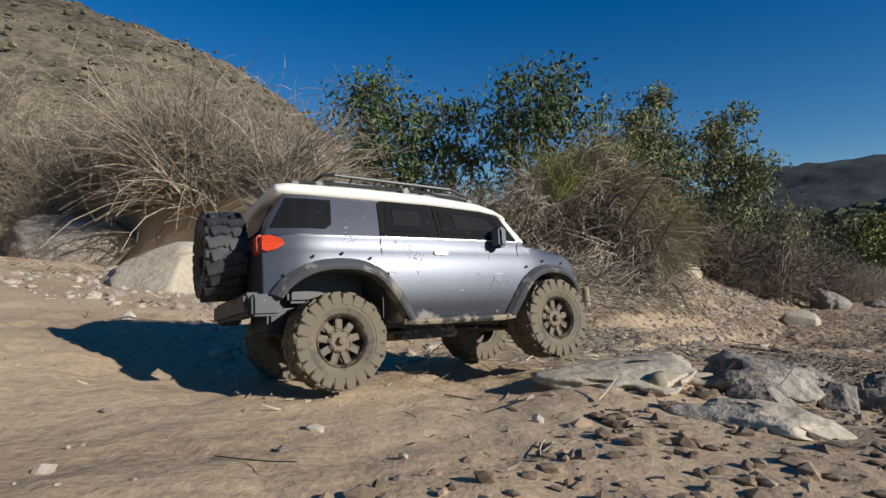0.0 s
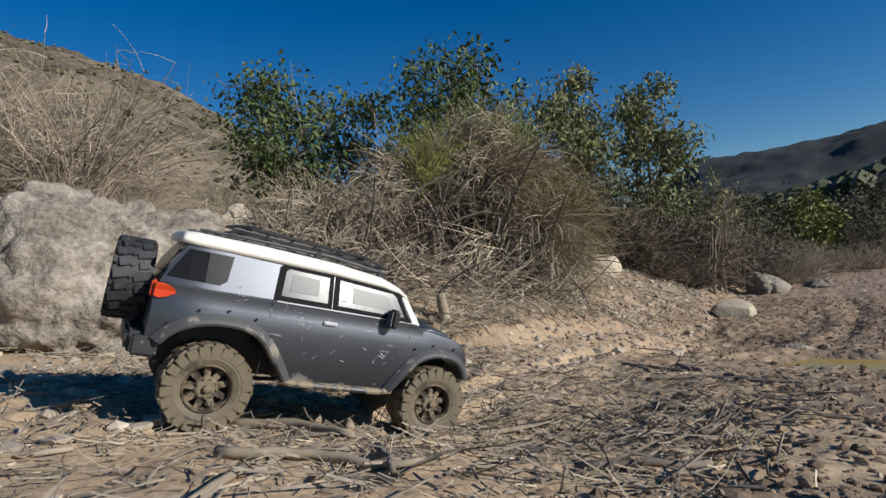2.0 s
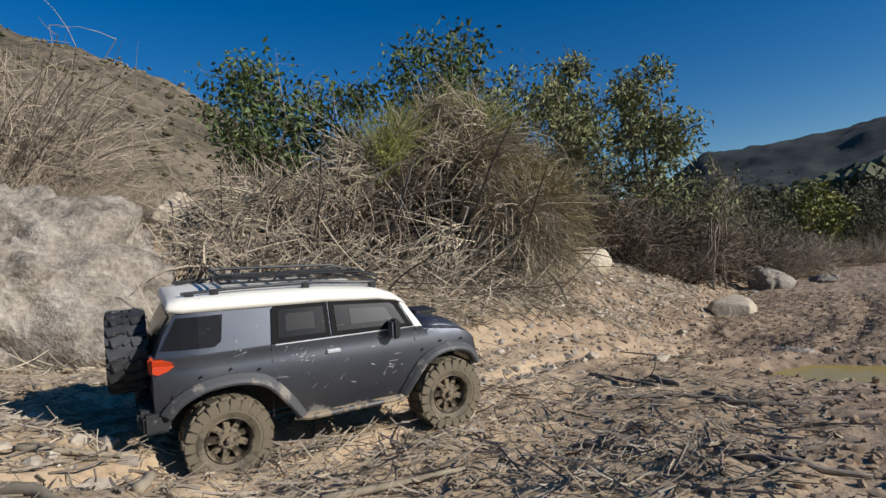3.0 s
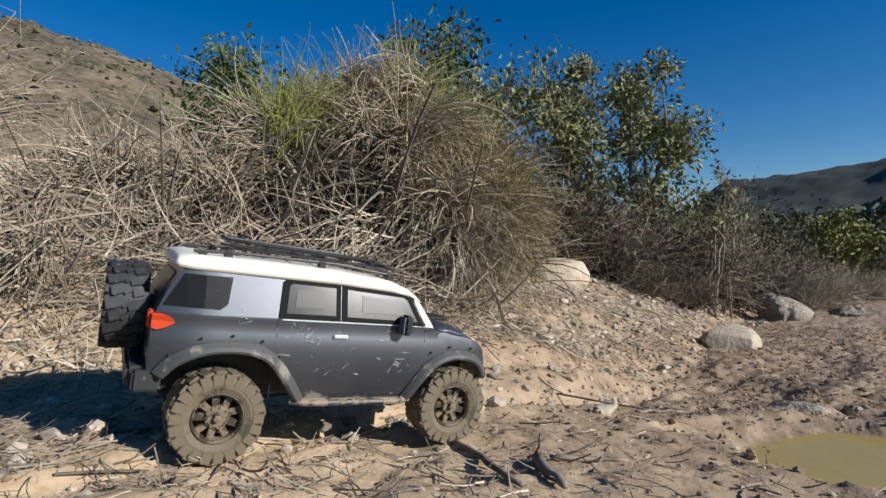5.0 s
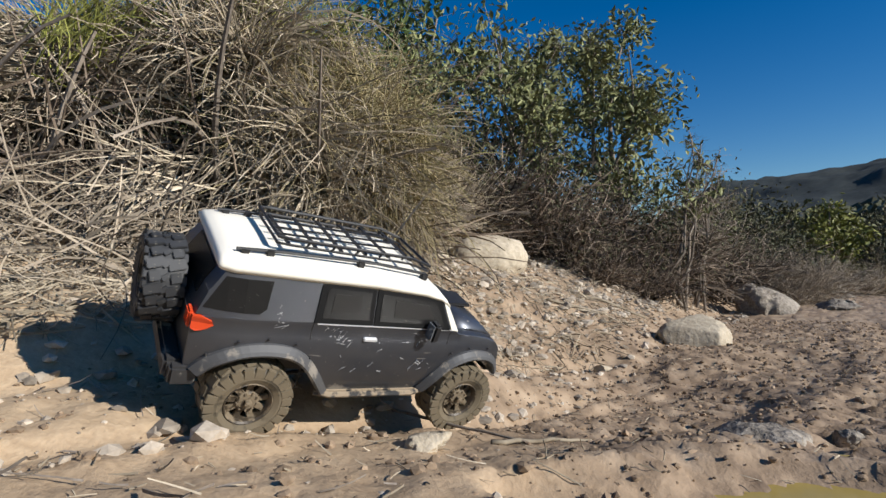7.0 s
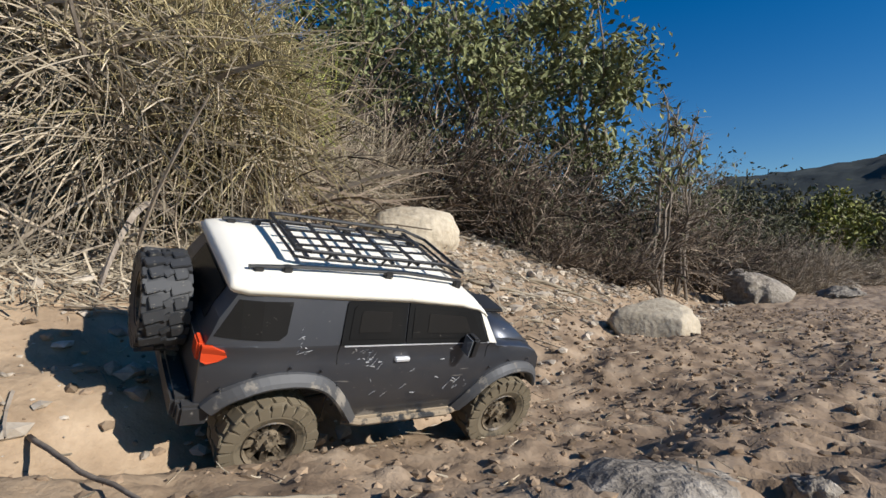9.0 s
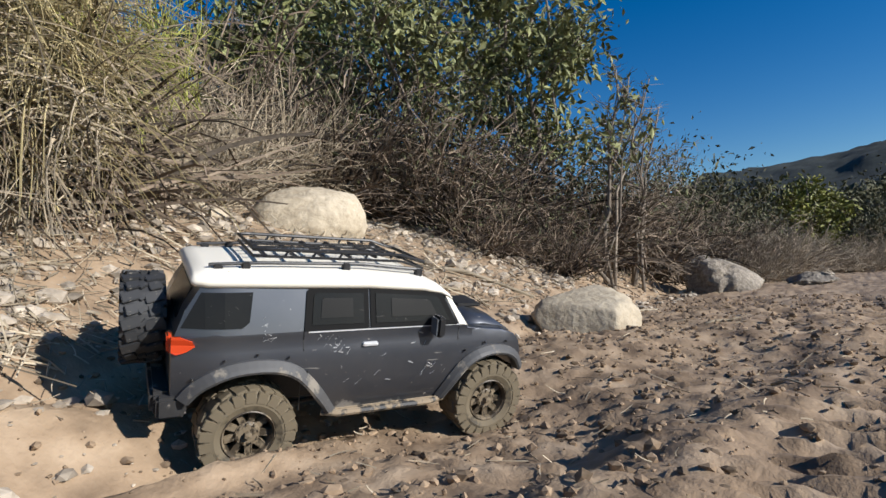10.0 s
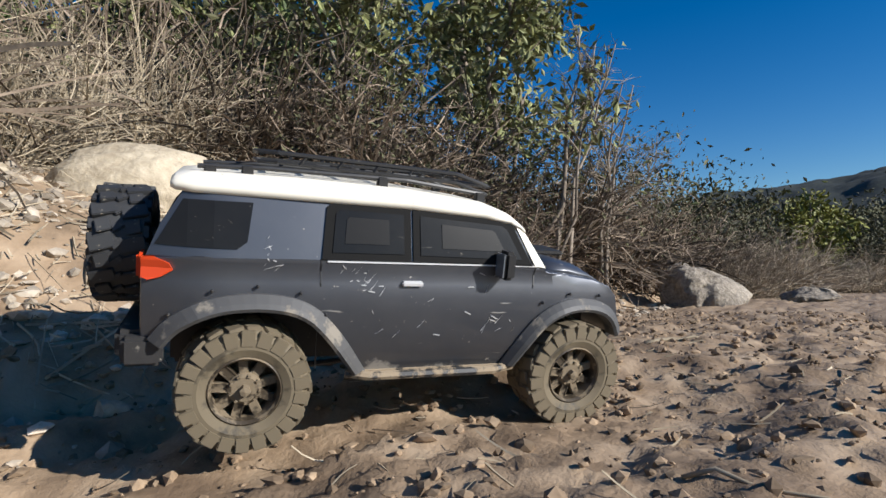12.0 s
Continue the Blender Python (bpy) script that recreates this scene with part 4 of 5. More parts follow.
SHOOT = surface("green_shoot", [(0.3, (0.10, 0.105, 0.02)), (0.5, (0.22, 0.225, 0.05)), (0.7, (0.34, 0.33, 0.11))], 5, 0.8, 0, 30, per="island", vary=0.4)
BRUSH = surface("grey_brush", [(0.3, (0.13, 0.105, 0.075)), (0.5, (0.29, 0.235, 0.17)), (0.7, (0.42, 0.35, 0.265))], 5, 0.9, 0, 30, per="island", vary=0.45)
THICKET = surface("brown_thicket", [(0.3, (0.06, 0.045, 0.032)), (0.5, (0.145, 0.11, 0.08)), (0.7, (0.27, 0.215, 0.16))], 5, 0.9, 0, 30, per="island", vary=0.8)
YELLOWLEAF = surface("yellow_green_leaf", [(0.3, (0.08, 0.082, 0.018)), (0.5, (0.17, 0.175, 0.038)), (0.7, (0.26, 0.26, 0.06))], 4, 0.6, 0, 30, per="island", vary=0.4)
DARKOLIVE = surface("dark_olive_leaf", [(0.3, (0.035, 0.036, 0.016)), (0.5, (0.07, 0.07, 0.032)), (0.7, (0.12, 0.115, 0.055))], 4, 0.7, 0, 30, per="island", vary=0.45)
straw_bush()


# ---- shrubs: built once in three kinds, then set out over the slope ----
def shrub(name, material, label, size, count, thick, leafy=None):
    thing = new(name)
    tagged(thing, label, "shrub", name.replace("_", " ") + "s on the slope")
    bits = []
    for k in range(7):
        a = RNG.rand() * 6.283
        v = broom((0.25 * size * math.cos(a), 0.25 * size * math.sin(a), 0), (0.5 * math.cos(a), 0.5 * math.sin(a), 1.0), count // 7, size * 0.75, 0.55, thick, 0.5, 0.05 * size, 4, 0.5)
        bits.append(v[:2])
        tips = v[3][:, 2:, :].reshape(-1, 3)
        tips = tips[RNG.rand(len(tips)) < 0.7]
        w = stems(tips, rand_dir(len(tips), 0.4), size * (0.08 + 0.2 * RNG.rand(len(tips))), 0.3, np.full(len(tips), thick * 0.55), 3, 0.5)
        bits.append(w[:2])
    raw("brushwood", merged(bits), material, thing)
    if leafy:
        tips = RNG.normal(0, 1, (leafy[1], 3)) * np.array([0.33, 0.33, 0.28]) * size + [0, 0, 0.5 * size]
        raw("leafage", leaves(tips, np.full(len(tips), 0.045 * size)), leafy[0], thing)
    return thing


def scatter(proto, spots):
    """Sets copies of a shrub on the ground at (x, y, size); the first spot takes the thing itself."""
    zs = heights([p[0] for p in spots], [p[1] for p in spots])
    for k, ((x, y, size), z) in enumerate(zip(spots, zs)):
        m = pose(x, y, z - 0.03, RNG.normal(0, 6), RNG.normal(0, 6), RNG.rand() * 360)
        ob = proto if k == 0 else copy_thing(proto, m)
        ob.matrix_basis = m @ Matrix.Diagonal((size, size, size, 1))


def slope_spots(count, s0, s1, n0, n1, small, big, keep=lambda s, n: True):
    out = []
    while len(out) < count:
        s, n = s0 + (s1 - s0) * RNG.rand(), n0 + (n1 - n0) * RNG.rand() ** 1.3
        if keep(s, n):
            p = place(s, n)
            out.append((p.x, p.y, small + (big - small) * RNG.rand()))
    return out


scatter(shrub("dry_shrub", BRUSH, "leafless grey-brown dry shrub on the hillside", 0.8, 420, 0.0032), slope_spots(120, -3.0, 2.1, 2.6, 7.5, 0.55, 1.2, lambda s, n: n > np.interp(s, [-2, 0.8, 1.5, 1.9, 2.1], [4.9, 4.7, 4.4, 3.2, 2.9])) + slope_spots(26, 1.9, 2.8, 2.7, 4.6, 0.25, 0.6))
scatter(shrub("dry_grass_clump", STRAW, "tangled pale straw clump on the bank", 0.55, 420, 0.0026), slope_spots(34, -2.5, 2.0, 2.6, 6, 0.4, 0.8, lambda s, n: n > np.interp(s, [-2, 0.8, 1.5, 1.9, 2.1], [4.8, 4.6, 4.3, 3.0, 2.7])) + slope_spots(44, 2.0, 6.0, 2.5, 8, 0.22, 0.45) + [(1.42, 4.45, 0.8), (1.52, 4.7, 1.0), (1.32, 4.75, 1.2), (1.66, 4.95, 0.9), (1.2, 4.4, 1.1)])
scatter(shrub("brown_shrub", THICKET, "dark brown thicket with few leaves below the trees", 0.6, 420, 0.0042, (DARKOLIVE, 700)),
        [(2.2, 5.05, 0.9), (2.35, 5.1, 1.0), (2.2, 5.4, 1.2), (1.85, 5.1, 1.1), (2.5, 5.3, 1.0), (2.9, 5.35, 1.0), (3.1, 5.6, 1.0), (3.4, 5.8, 0.9), (1.6, 5.3, 1.4), (2.75, 4.95, 0.6), (3.7, 6.1, 1.0), (2.4, 4.8, 0.55), (4.0, 6.5, 1.0), (1.3, 5.5, 1.7), (4.4, 6.9, 1.2)])
scatter(shrub("olive_shrub", BRUSH, "olive green scrub bush behind the bank", 0.9, 260, 0.004, (DARKOLIVE, 2600)),
        [(0.2, 5.9, 0.6), (1.5, 6.2, 0.7), (2.6, 6.4, 0.8), (-1.2, 6.4, 0.6), (3.6, 6.9, 1.0), (4.6, 7.6, 1.1), (5.3, 8.4, 1.1), (6.4, 8.6, 0.5), (6.9, 9.3, 0.5), (7.6, 9.6, 0.4), (9.0, 10.2, 1.2), (6.0, 9.4, 1.2), (10.2, 11.2, 1.3), (8.6, 9.0, 0.8), (11.5, 12, 1.5), (5.0, 9.2, 1.3), (10.5, 9.6, 1.1), (12.5, 11, 1.4)])
scatter(shrub("grey_shrub", BRUSH, "pale grey twiggy shrub at the mud's far edge", 0.6, 420, 0.003), [(4.55, 6.35, 0.9), (4.9, 6.9, 1.0), (5.4, 7.4, 1.0), (5.9, 7.9, 1.0), (6.4, 7.9, 0.8), (7.1, 8.3, 0.9), (4.2, 6.1, 0.7), (7.8, 8.6, 0.9)])


# ---- trees ----
def tree(x, y, tall, wide, label, bark, leaf, leaf_size, count, stems_n=3, lean=(0, 0), low=0.3, seed=1, thick=0.03, draw_in=0.75):
    r = np.random.RandomState(seed)
    thing = new("tree")
    tagged(thing, label, "tree", "trees on the bank")
    thing.location = (x, y, height(x, y) - 0.03)
    trunk, fine, ends = [], [], []
    for k in range(stems_n):
        a = r.rand() * 6.283
        pts = [Vector((0.05 * math.cos(a), 0.05 * math.sin(a), 0))]
        h = tall * (0.75 + 0.25 * r.rand()) if k else tall
        for i in range(1, 7):
            f = i / 6
            pts.append(Vector((lean[0] * f + 0.32 * wide * f * math.cos(a) * (k > 0) + r.normal(0, 0.02) * tall, lean[1] * f + 0.32 * wide * f * math.sin(a) * (k > 0) + r.normal(0, 0.02) * tall, h * f * 0.93)))
        trunk.append((pts, thick * (0.6 + 0.5 * r.rand())))
        for i in range(9):
            f = low + (0.95 - low) * r.rand()
            q = f * 6
            p = pts[int(q)].lerp(pts[min(int(q) + 1, 6)], q - int(q))
            b = r.rand() * 6.283
            reach = wide * 0.55 * (1.15 - draw_in * f) * (0.5 + 0.8 * r.rand())
            e = p + Vector((math.cos(b) * reach, math.sin(b) * reach, reach * (0.35 + 0.6 * r.rand())))
            fine.append((p, e))
            for j in range(5):
                ends.append(p.lerp(e, 0.35 + 0.7 * r.rand()))
        ends.append(pts[-1])
    bm = bmesh.new()
    for pts, t in trunk:
        add(bm, tube(pts, t, 7, 0.25))
    for p, e in fine:
        mid = p.lerp(e, 0.5) + Vector((0, 0, 0.04 * tall * r.rand()))
        add(bm, tube([p, mid, e], thick * 0.28, 5, 0.3))
    part("trunk", bm, bark, thing, "", True)
    E = np.array([tuple(e) for e in ends])
    pick = E[r.randint(0, len(E), count)]
    at = pick + r.normal(0, 1, (count, 3)) * np.array([0.085, 0.085, 0.075]) * wide * (0.45 if count < 400 else 1.0)
    twig_root = E[r.randint(0, len(E), 500)]
    v = stems(twig_root, rand_dir(500, 0.5), 0.16 * wide * (0.5 + r.rand(500)), 0.2, np.full(500, thick * 0.09), 3, 0.4)
    raw("twig_mass", v[:2], bark, thing)
    raw("crown", leaves(at, np.full(count, leaf_size), 0.5), leaf, thing)
    return thing


OLIVELEAF = surface("olive_leaf", [(0.3, (0.085, 0.095, 0.036)), (0.5, (0.165, 0.175, 0.07)), (0.7, (0.29, 0.28, 0.14))], 4, 0.6, 0, 30, per="island", vary=0.5, spec=0.25)
tree(-0.75, 7.9, 2.4, 1.6, "small bushy green tree against the sky", BARK, GREEN, 0.085, 4200, 5, (0.1, 0), 0.3, 3)
tree(0.1, 8.1, 2.2, 1.2, "small bushy green tree against the sky", BARK, GREEN, 0.08, 2600, 4, (0.0, 0), 0.2, 13)
tree(1.15, 7.7, 2.5, 1.6, "broad green tree behind the straw bush", BARK, GREEN, 0.085, 4600, 5, (0.25, 0), 0.25, 4)
tree(3.0, 8.0, 2.75, 0.85, "slim green tree with a round airy crown", BARK, OLIVELEAF, 0.07, 2400, 3, (0.05, 0), 0.6, 5)
tree(2.85, 5.65, 1.85, 0.85, "leafy olive-green tree with a dark thin trunk and spire", BARK, OLIVELEAF, 0.05, 4800, 5, (0.08, 0), 0.22, 6, 0.022, 1.05)
tree(2.2, 5.55, 1.5, 0.95, "dense olive-green bush tree behind a boulder", BARK, OLIVELEAF, 0.05, 4200, 5, (-0.1, 0), 0.25, 7, 0.02)
tree(1.55, 5.5, 1.25, 0.9, "dense green bush tree behind dry grass", BARK, OLIVELEAF, 0.05, 2600, 4, (0, 0), 0.3, 8, 0.02)
tree(2.95, 5.0, 1.05, 0.35, "pale slender leaning saplings with few leaves", BARK, OLIVELEAF, 0.04, 260, 5, (0.12, 0), 0.5, 9, 0.011)
tree(3.2, 5.25, 0.95, 0.4, "pale slender leaning saplings with few leaves", BARK, OLIVELEAF, 0.035, 60, 5, (0.14, 0), 0.5, 10, 0.010)
tree(3.5, 5.75, 0.85, 0.45, "thin bare sapling with a few leaves on top", BARK, OLIVELEAF, 0.035, 70, 4, (0.16, 0), 0.55, 12, 0.009)
tree(7.95, 10.5, 1.4, 0.9, "bright yellow-green bushy tree across the mud", BARK, YELLOWLEAF, 0.09, 5200, 6, (0, 0), 0.02, 14)
tree(9.9, 12.2, 1.3, 1.6, "dull green bushy tree across the mud", BARK, DARKOLIVE, 0.10, 3600, 6, (0, 0), 0.02, 15)
tree(6.7, 10.8, 1.2, 1.5, "dull green bushy tree across the mud", BARK, DARKOLIVE, 0.10, 3600, 6, (0, 0), 0.02, 16)
tree(13.5, 14.0, 1.9, 2.2, "dull green bushy tree across the mud", BARK, DARKOLIVE, 0.13, 4200, 6, (0, 0), 0.02, 17)


# ---- hills far off ----
def hill(name, label, material, az, elev, ridge, near, far, bump, rows=70, cols=220):
    """A ridge seen from the track: its height follows the skyline angle over the compass angle (degrees)."""
    A = np.radians(np.linspace(az[0], az[-1], cols))
    E = np.interp(np.degrees(A), az, elev)
    T = np.linspace(0, 1.35, rows)
    a, t = np.meshgrid(A, T, indexing="ij")
    r = near + (ridge - near) * t
    h = np.tan(np.radians(E))[:, None] * ridge
    prof = np.where(t < 1, np.sin(t * 1.5708) ** 1.15, 1 - (t - 1) * 0.8)
    x, y = np.sin(a) * r, np.cos(a) * r
    z = h * prof - (1 - np.minimum(t * 6, 1)) * 3 + bump * (waves(x * 6 / ridge, y * 6 / ridge, 5, 0.55) * np.minimum(t * 2, 1) + 0.25 * waves(x * 60 / ridge, y * 60 / ridge, 3))
    idx = np.arange(cols * rows).reshape(cols, rows)
    F = np.stack([idx[:-1, :-1], idx[:-1, 1:], idx[1:, 1:], idx[1:, :-1]], -1).reshape(-1, 4)
    V = np.stack([x, y, z], -1).reshape(-1, 3)
    ob = raw(name, (V, F), material, None, True)
    tagged(ob, label, "hill", kind="structure")
    return V.reshape(cols, rows, 3)


def clumps(name, label, material, spots, sizes):
    """Scrub too far to count: lumpy clumps on a hillside, one object."""
    bm = bmesh.new()
    bmesh.ops.create_icosphere(bm, subdivisions=1, radius=1)
    ball = np.array([tuple(v.co) for v in bm.verts])
    tri = np.array([[v.index for v in f.verts] for f in bm.faces])
    bm.free()
    n = len(spots)
    V = spots[:, None, :] + ball[None] * (sizes[:, None, None] * np.array([1, 1, 0.7])) * (0.7 + 0.6 * RNG.rand(n, len(ball), 1))
    F = tri[None] + (np.arange(n) * len(ball))[:, None, None]
    tagged(raw(name, (V.reshape(-1, 3), F.reshape(-1, 3)), material), label, "scrub", kind="stuff")


HILL = surface("dry_hillside", [(0.40, (0.05, 0.045, 0.028)), (0.5, (0.12, 0.095, 0.063)), (0.60, (0.21, 0.165, 0.112))], 0.12, 1.0, 0.6, 1.3, vary=0, dist=0.5)
SCRUB = surface("scrub", [(0.3, (0.06, 0.06, 0.03)), (0.5, (0.12, 0.105, 0.06)), (0.7, (0.20, 0.165, 0.105))], 0.4, 1.0, 0, 3, per="island", vary=0.4)
# far shade and haze painted into the ridge's dark blue-green, foothill included
RIDGE = surface("shade_haze_ridge", [(0.36, (0.014, 0.02, 0.022)), (0.5, (0.026, 0.034, 0.033)), (0.64, (0.045, 0.052, 0.045))], 0.02, 1.0, 0.3, 0.3, vary=0, dist=1.0)
h = hill("hill", "steep dry hillside dotted with dark scrub", HILL, [-120, -70, -45, -38, -33, -27, -22.5, -16.4, -9.3, 0, 12], [16, 16.5, 17, 17.4, 18.0, 17.8, 16.2, 13.0, 8.2, 4.5, 2], 110, 30, 200, 1.2)
pick = h[RNG.randint(90, 215, 3200), RNG.randint(8, 52, 3200)] + RNG.normal(0, 0.8, (3200, 3)) * [1, 1, 0.1]
clumps("scrub", "dry olive scrub dotted over the hillside", SCRUB, pick, 0.12 + 0.42 * RNG.rand(3200) ** 3)
h = hill("mountain", "mountain ridge with shade and haze painted in as dark blue-green", RIDGE, [8, 22, 26, 29, 34, 42, 50, 70, 110], [1, 2.0, 4.5, 6.4, 6.9, 7.2, 7.7, 9, 8.5], 620, 240, 900, 6)
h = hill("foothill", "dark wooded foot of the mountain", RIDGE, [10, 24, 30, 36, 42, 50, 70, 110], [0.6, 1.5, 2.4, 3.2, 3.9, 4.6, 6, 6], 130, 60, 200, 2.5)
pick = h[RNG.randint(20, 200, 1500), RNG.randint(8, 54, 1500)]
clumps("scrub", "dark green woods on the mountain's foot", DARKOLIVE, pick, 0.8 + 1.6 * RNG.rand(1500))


# ---- what lies about: stones, clods, sticks and straw ----
def lumps(name, label, material, s, n, size, flat=0.65):
    """Stones or clods past counting, each a small uneven lump pressed into the ground."""
    bm = bmesh.new()
    bmesh.ops.create_icosphere(bm, subdivisions=1, radius=1)
    ball = np.array([tuple(v.co) for v in bm.verts])
    tri = np.array([[v.index for v in f.verts] for f in bm.faces])
    bm.free()
    k = len(s)
    x, y = 0.648 * s - 0.762 * n, 0.762 * s + 0.648 * n
    c = np.stack([x, y, heights(x, y) + size * 0.15], 1)
    shape = ball[None] * (0.65 + 0.6 * RNG.rand(k, len(ball), 1)) * (size[:, None, None] * np.stack([0.7 + 0.8 * RNG.rand(k), 0.7 + 0.6 * RNG.rand(k), flat * (0.6 + 0.7 * RNG.rand(k))], 1)[:, None, :])
    a = RNG.rand(k) * 6.283
    rx = shape[..., 0] * np.cos(a)[:, None] - shape[..., 1] * np.sin(a)[:, None]
    ry = shape[..., 0] * np.sin(a)[:, None] + shape[..., 1] * np.cos(a)[:, None]
    V = c[:, None, :] + np.stack([rx, ry, shape[..., 2]], -1)
    F = tri[None] + (np.arange(k) * len(ball))[:, None, None]
    tagged(raw(name, (V.reshape(-1, 3), F.reshape(-1, 3)), material), label, name, kind="stuff")


def litter(name, label, material, s, n, length, radius, lift=0.004):
    """Straw and twig ends past counting, lying flat on the ground."""
    k = len(s)
    x, y = 0.648 * s - 0.762 * n, 0.762 * s + 0.648 * n
    root = np.stack([x, y, heights(x, y) + lift * (0.3 + RNG.rand(k))], 1)
    a = RNG.rand(k) * 6.283
    way = np.stack([np.cos(a), np.sin(a), np.zeros(k)], 1)
    tip = root + way * length[:, None]
    rise = (heights(tip[:, 0], tip[:, 1]) + lift - root[:, 2]) / length
    way[:, 2] = np.clip(rise, -0.8, 0.8) + RNG.normal(0.04, 0.08, k)
    v = stems(root, way, length, np.zeros(k), radius, 3, 0.35, 0.6)
    tagged(raw(name, v[:2], material), label, name, kind="stuff")


CLOD = surface("clod", [(0.3, (0.11, 0.076, 0.048)), (0.5, (0.23, 0.163, 0.104)), (0.7, (0.34, 0.25, 0.165))], 12, 0.9, 0.4, 90, per="island", vary=0.4)
STONE = surface("small_stone", [(0.3, (0.20, 0.165, 0.125)), (0.5, (0.36, 0.30, 0.23)), (0.7, (0.52, 0.45, 0.36))], 12, 0.9, 0.4, 90, per="island", vary=0.4)


def beta(k, lo, hi, p=1.0):
    return lo + (hi - lo) * RNG.rand(k) ** p


# clods in the mud, thick on the right of the track
s, n = beta(20000, 1.2, 6.0), beta(20000, -0.7, 1.0)
keep = (RNG.rand(20000) < 0.12 + 0.88 * np.clip(mud_and_bank(s, n), 0, 1)) & (pool_edge(s, n) > 1.05)
lumps("mud_clods", "churned clods of brown mud", CLOD, s[keep], n[keep], 0.0015 + 0.007 * RNG.rand(keep.sum()) ** 3, 0.75)
s, n = beta(6000, 0.15, 2.0), beta(6000, -0.6, 0.25)
lumps("mud_clods", "dark crumbled clods beside the track", CLOD, s, n, 0.0015 + 0.009 * RNG.rand(6000) ** 3, 0.6)
# gravel down the bank and about the start
s, n = beta(9000, 0.4, 6.5), beta(9000, 0.72, 2.6, 1.3)
lumps("gravel", "small pale stones on the bank", STONE, s, n, 0.002 + 0.016 * RNG.rand(9000) ** 4)
s, n = beta(2600, 3.5, 5.4), beta(2600, 0.95, 1.75, 1.3)
lumps("gravel", "loose stones and clods below the cream boulder", STONE, s, n, 0.003 + 0.02 * RNG.rand(2600) ** 3.5)
s, n = beta(900, -0.2, 3.2), beta(900, -0.5, 1.0)
lumps("gravel", "scattered small stones on the sandy track", STONE, s, n, 0.0015 + 0.007 * RNG.rand(900) ** 5)
# straw over the bank, and trodden fine into the track below the bush
def above_foot(s):
    return np.interp(s, [0.5, 1.9, 2.6, 3.1, 4.3, 6], [2.6, 1.35, 1.1, 1.0, 0.82, 1.0])


s = RNG.normal(3.2, 1.2, 17000)
n = above_foot(s) + np.abs(RNG.normal(0, 0.5, 17000))
keep = (s < 3.7) | (RNG.rand(17000) < 0.3) | (n > 1.75)
s, n = s[keep], n[keep]
litter("straw_litter", "broken dry straw and twig ends on the bank", STRAW, s, n, 0.015 + 0.11 * RNG.rand(len(s)) ** 2.5, 0.0007 + 0.002 * RNG.rand(len(s)) ** 2, 0.012)
s, n = RNG.normal(1.65, 0.4, 6000), 0.15 + 1.35 * RNG.rand(6000)
litter("straw_litter", "fine broken straw trodden into the track", STRAW, s, n, 0.010 + 0.055 * RNG.rand(6000) ** 2, 0.0005 + 0.0010 * RNG.rand(6000) ** 2)
s, n = RNG.normal(1.75, 0.45, 4500), 0.1 + 1.3 * RNG.rand(4500)
litter("twig_litter", "brown twig ends trodden into the track", BARK, s, n, 0.012 + 0.08 * RNG.rand(4500) ** 2, 0.0007 + 0.0017 * RNG.rand(4500) ** 2)
s, n = beta(1600, 0.3, 5), beta(1600, -0.6, 1.2, 0.8)
litter("twig_litter", "stray straws and twigs on the dirt", STRAW, s, n, 0.01 + 0.04 * RNG.rand(1600) ** 2, 0.0006 + 0.0008 * RNG.rand(1600))


def stick(points, r, material, label):
    """A bent stick lying on the ground through the given (x, y) points."""
    pts = []
    for (x0, y0), (x1, y1) in zip(points, points[1:]):
        for k in range(5):
            f = k / 5
            pts.append((x0 + (x1 - x0) * f, y0 + (y1 - y0) * f))
    pts.append(points[-1])
    pts = [(x + random.gauss(0, 0.3 * r), y + random.gauss(0, 0.3 * r), height(x, y) + r * 0.8) for x, y in pts]
    zs = [p[2] for p in pts]
    pts = [(x, y, max(z, (zs[0] + (zs[-1] - zs[0]) * i / (len(zs) - 1)))) for i, (x, y, z) in enumerate(pts)]
    ob = part("stick", tube(pts, r, 6, 0.55), material, None, "", True)
    return tagged(ob, label, "stick", "sticks on the ground")


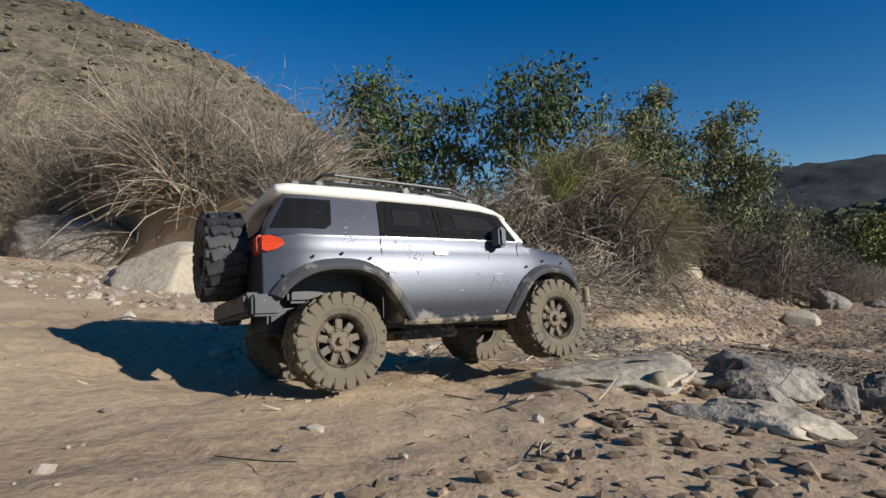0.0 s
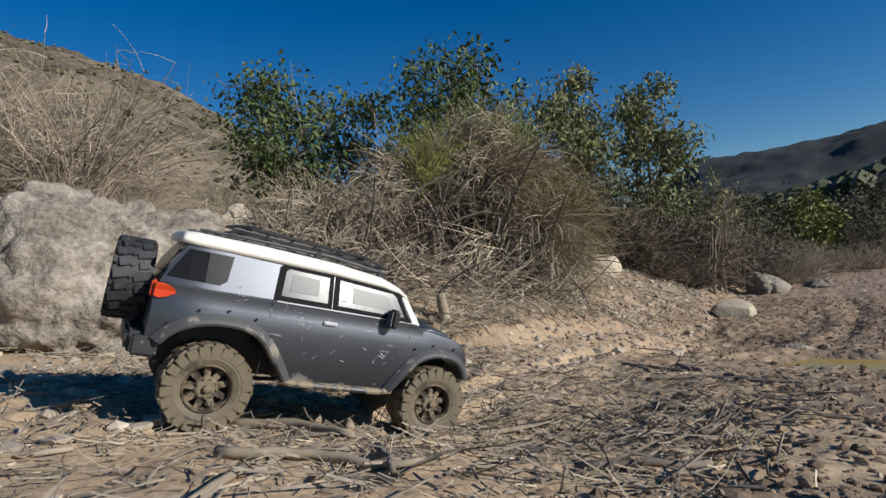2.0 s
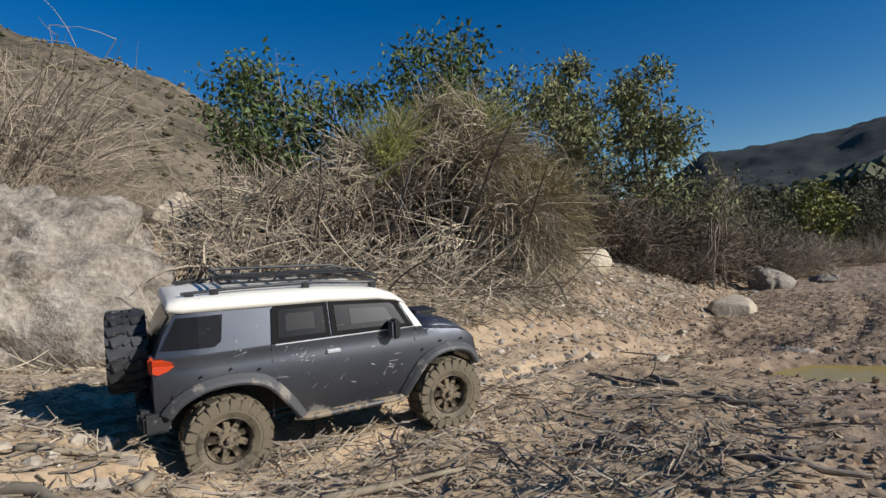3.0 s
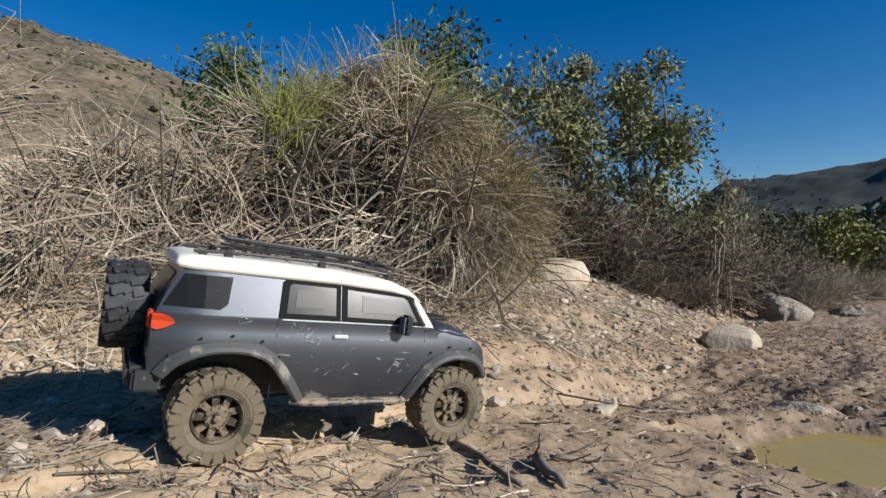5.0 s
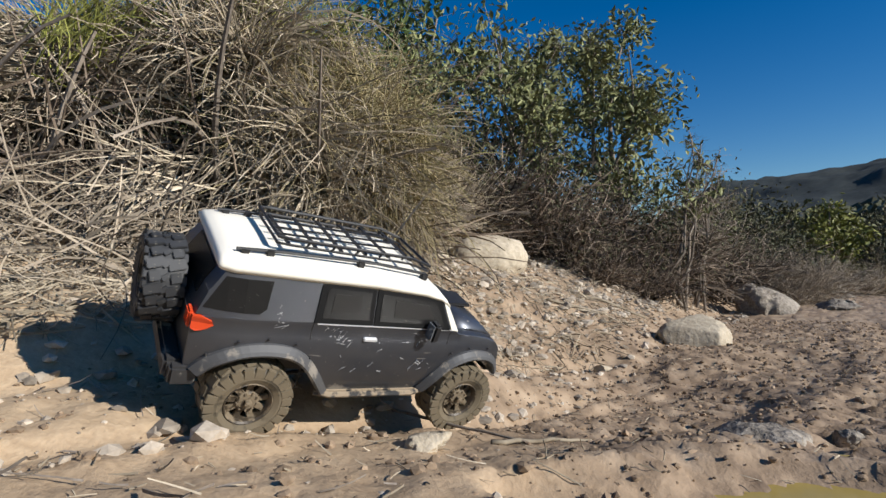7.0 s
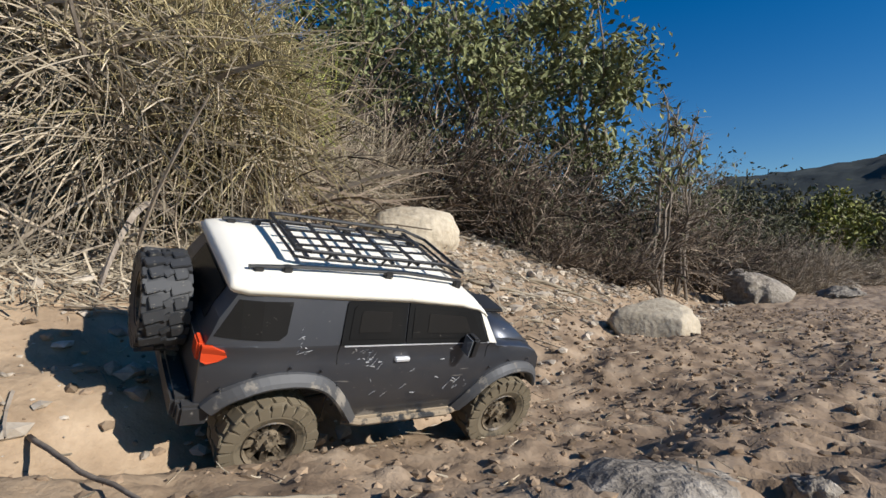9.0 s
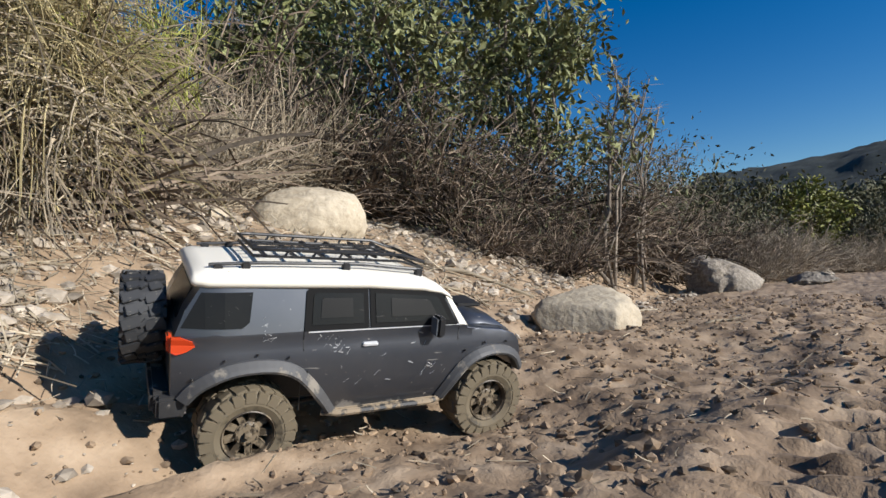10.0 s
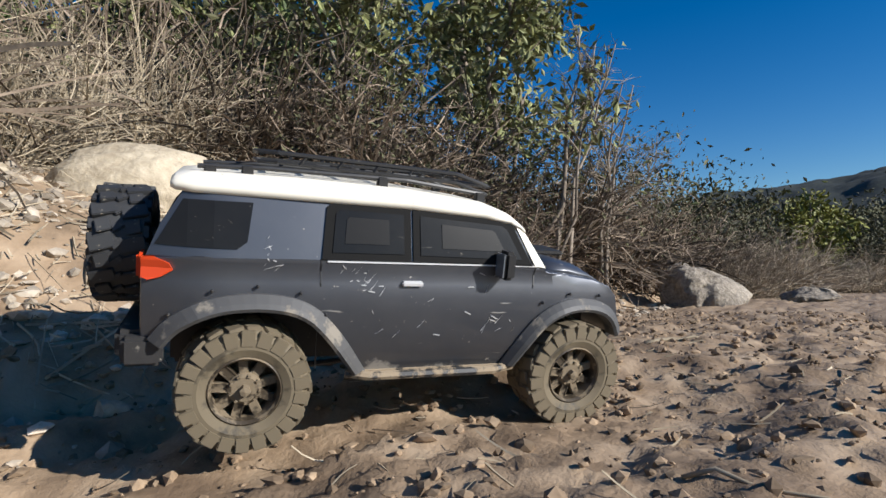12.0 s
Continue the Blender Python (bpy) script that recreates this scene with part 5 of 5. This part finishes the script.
PALESTICK, DARKSTICK = "pale weathered stick lying on the dirt", "dark damp stick lying on the dirt"
for points, r, pale in (
        ([(0.246, 0.66), (0.30, 0.70), (0.352, 0.74)], 0.011, 1), ([(0.30, 0.70), (0.36, 0.69)], 0.006, 1), ([(0.366, 1.272), (0.46, 1.27), (0.55, 1.225), (0.598, 1.304)], 0.006, 1),
        ([(0.41, 1.209), (0.41, 1.083)], 0.005, 1), ([(0.306, 1.50), (0.40, 1.47), (0.487, 1.40)], 0.008, 1), ([(0.47, 1.52), (0.45, 1.60)], 0.007, 1),
        ([(0.285, 1.62), (0.40, 1.66)], 0.005, 1), ([(1.10, 1.98), (1.20, 1.95), (1.29, 1.88)], 0.005, 0), ([(1.27, 1.95), (1.30, 1.84)], 0.006, 0),
        ([(1.25, 1.87), (1.36, 1.80)], 0.005, 0), ([(1.075, 1.555), (1.13, 1.49), (1.18, 1.46)], 0.005, 0), ([(1.176, 2.313), (1.21, 2.2), (1.24, 2.08)], 0.006, 0),
        ([(1.28, 2.19), (1.29, 2.08)], 0.009, 0), ([(1.30, 2.2), (1.40, 2.19)], 0.004, 1), ([(1.625, 2.756), (1.72, 2.80), (1.791, 2.84)], 0.004, 1),
        ([(1.48, 2.926), (1.58, 2.84), (1.68, 2.769)], 0.003, 0), 
        ([(1.0, 3.72), (1.2, 3.80)], 0.005, 1), ([(0.45, 3.3), (0.62, 3.62)], 0.009, 1), ([(0.1, 2.95), (0.4, 3.0)], 0.006, 1), ([(0.7, 3.25), (0.95, 3.3)], 0.006, 1),
        ([(2.0, 4.02), (2.25, 4.1)], 0.006, 1), ([(2.15, 4.3), (2.5, 4.35)], 0.008, 1), ([(2.7, 4.35), (2.95, 4.5)], 0.006, 1), ([(1.95, 4.75), (2.35, 4.7)], 0.008, 1),
        ([(2.62, 3.42), (2.70, 3.36)], 0.0018, 1), ([(2.85, 4.02), (2.98, 4.05)], 0.004, 1), ([(0.95, 1.7), (1.05, 1.62)], 0.004, 0),
        ([(0.72, 1.28), (0.85, 1.25)], 0.006, 0), ([(0.52, 1.33), (0.54, 1.2)], 0.006, 0), ([(0.65, 1.5), (0.8, 1.62)], 0.005, 1), ([(0.02, 1.22), (0.22, 1.3)], 0.005, 1)):
    stick(points, r, STRAW if pale else BARK, PALESTICK if pale else DARKSTICK)

# a snapped stump under the bush
sx, sy = 0.70, 2.74
sz = height(sx, sy)
bm = tube([(sx, sy, sz - 0.03), (sx - 0.005, sy, sz + 0.04), (sx - 0.012, sy - 0.01, sz + 0.085), (sx - 0.014, sy - 0.01, sz + 0.10)], 0.021, 9, 0.72)
tagged(part("stump", bm, STRAW, None, "", True), "pale snapped stump under the straw bush", "stump")


# ---- what moves ----
def motions():
    walk(truck, DRIVE)
    # the wheels turn with the way gone
    steps, far = [(0.0, 0.0)], 0.0
    for (t0, m0), (t1, m1) in zip(DRIVE, DRIVE[1:]):
        gone = (m1.translation - m0.translation).dot((m0.to_3x3() @ Vector((0, 1, 0)) + m1.to_3x3() @ Vector((0, 1, 0))).normalized())
        parts = max(1, math.ceil((t1 - t0) / 0.1))
        for k in range(1, parts + 1):
            steps.append((t0 + (t1 - t0) * k / parts, far + gone * k / parts))
        far += gone
    for w, x, y, flip in WHEELS:
        rows = []
        for t, d in steps:
            rows.append((t, pose(x * 0.0945, y, 0.05 + sprung(t, x, y)) @ pose(0, 0, 0, -math.degrees(d / 0.056)) @ pose(0, 0, 0, 0, 0, flip)))
        walk(w, rows)


motions()
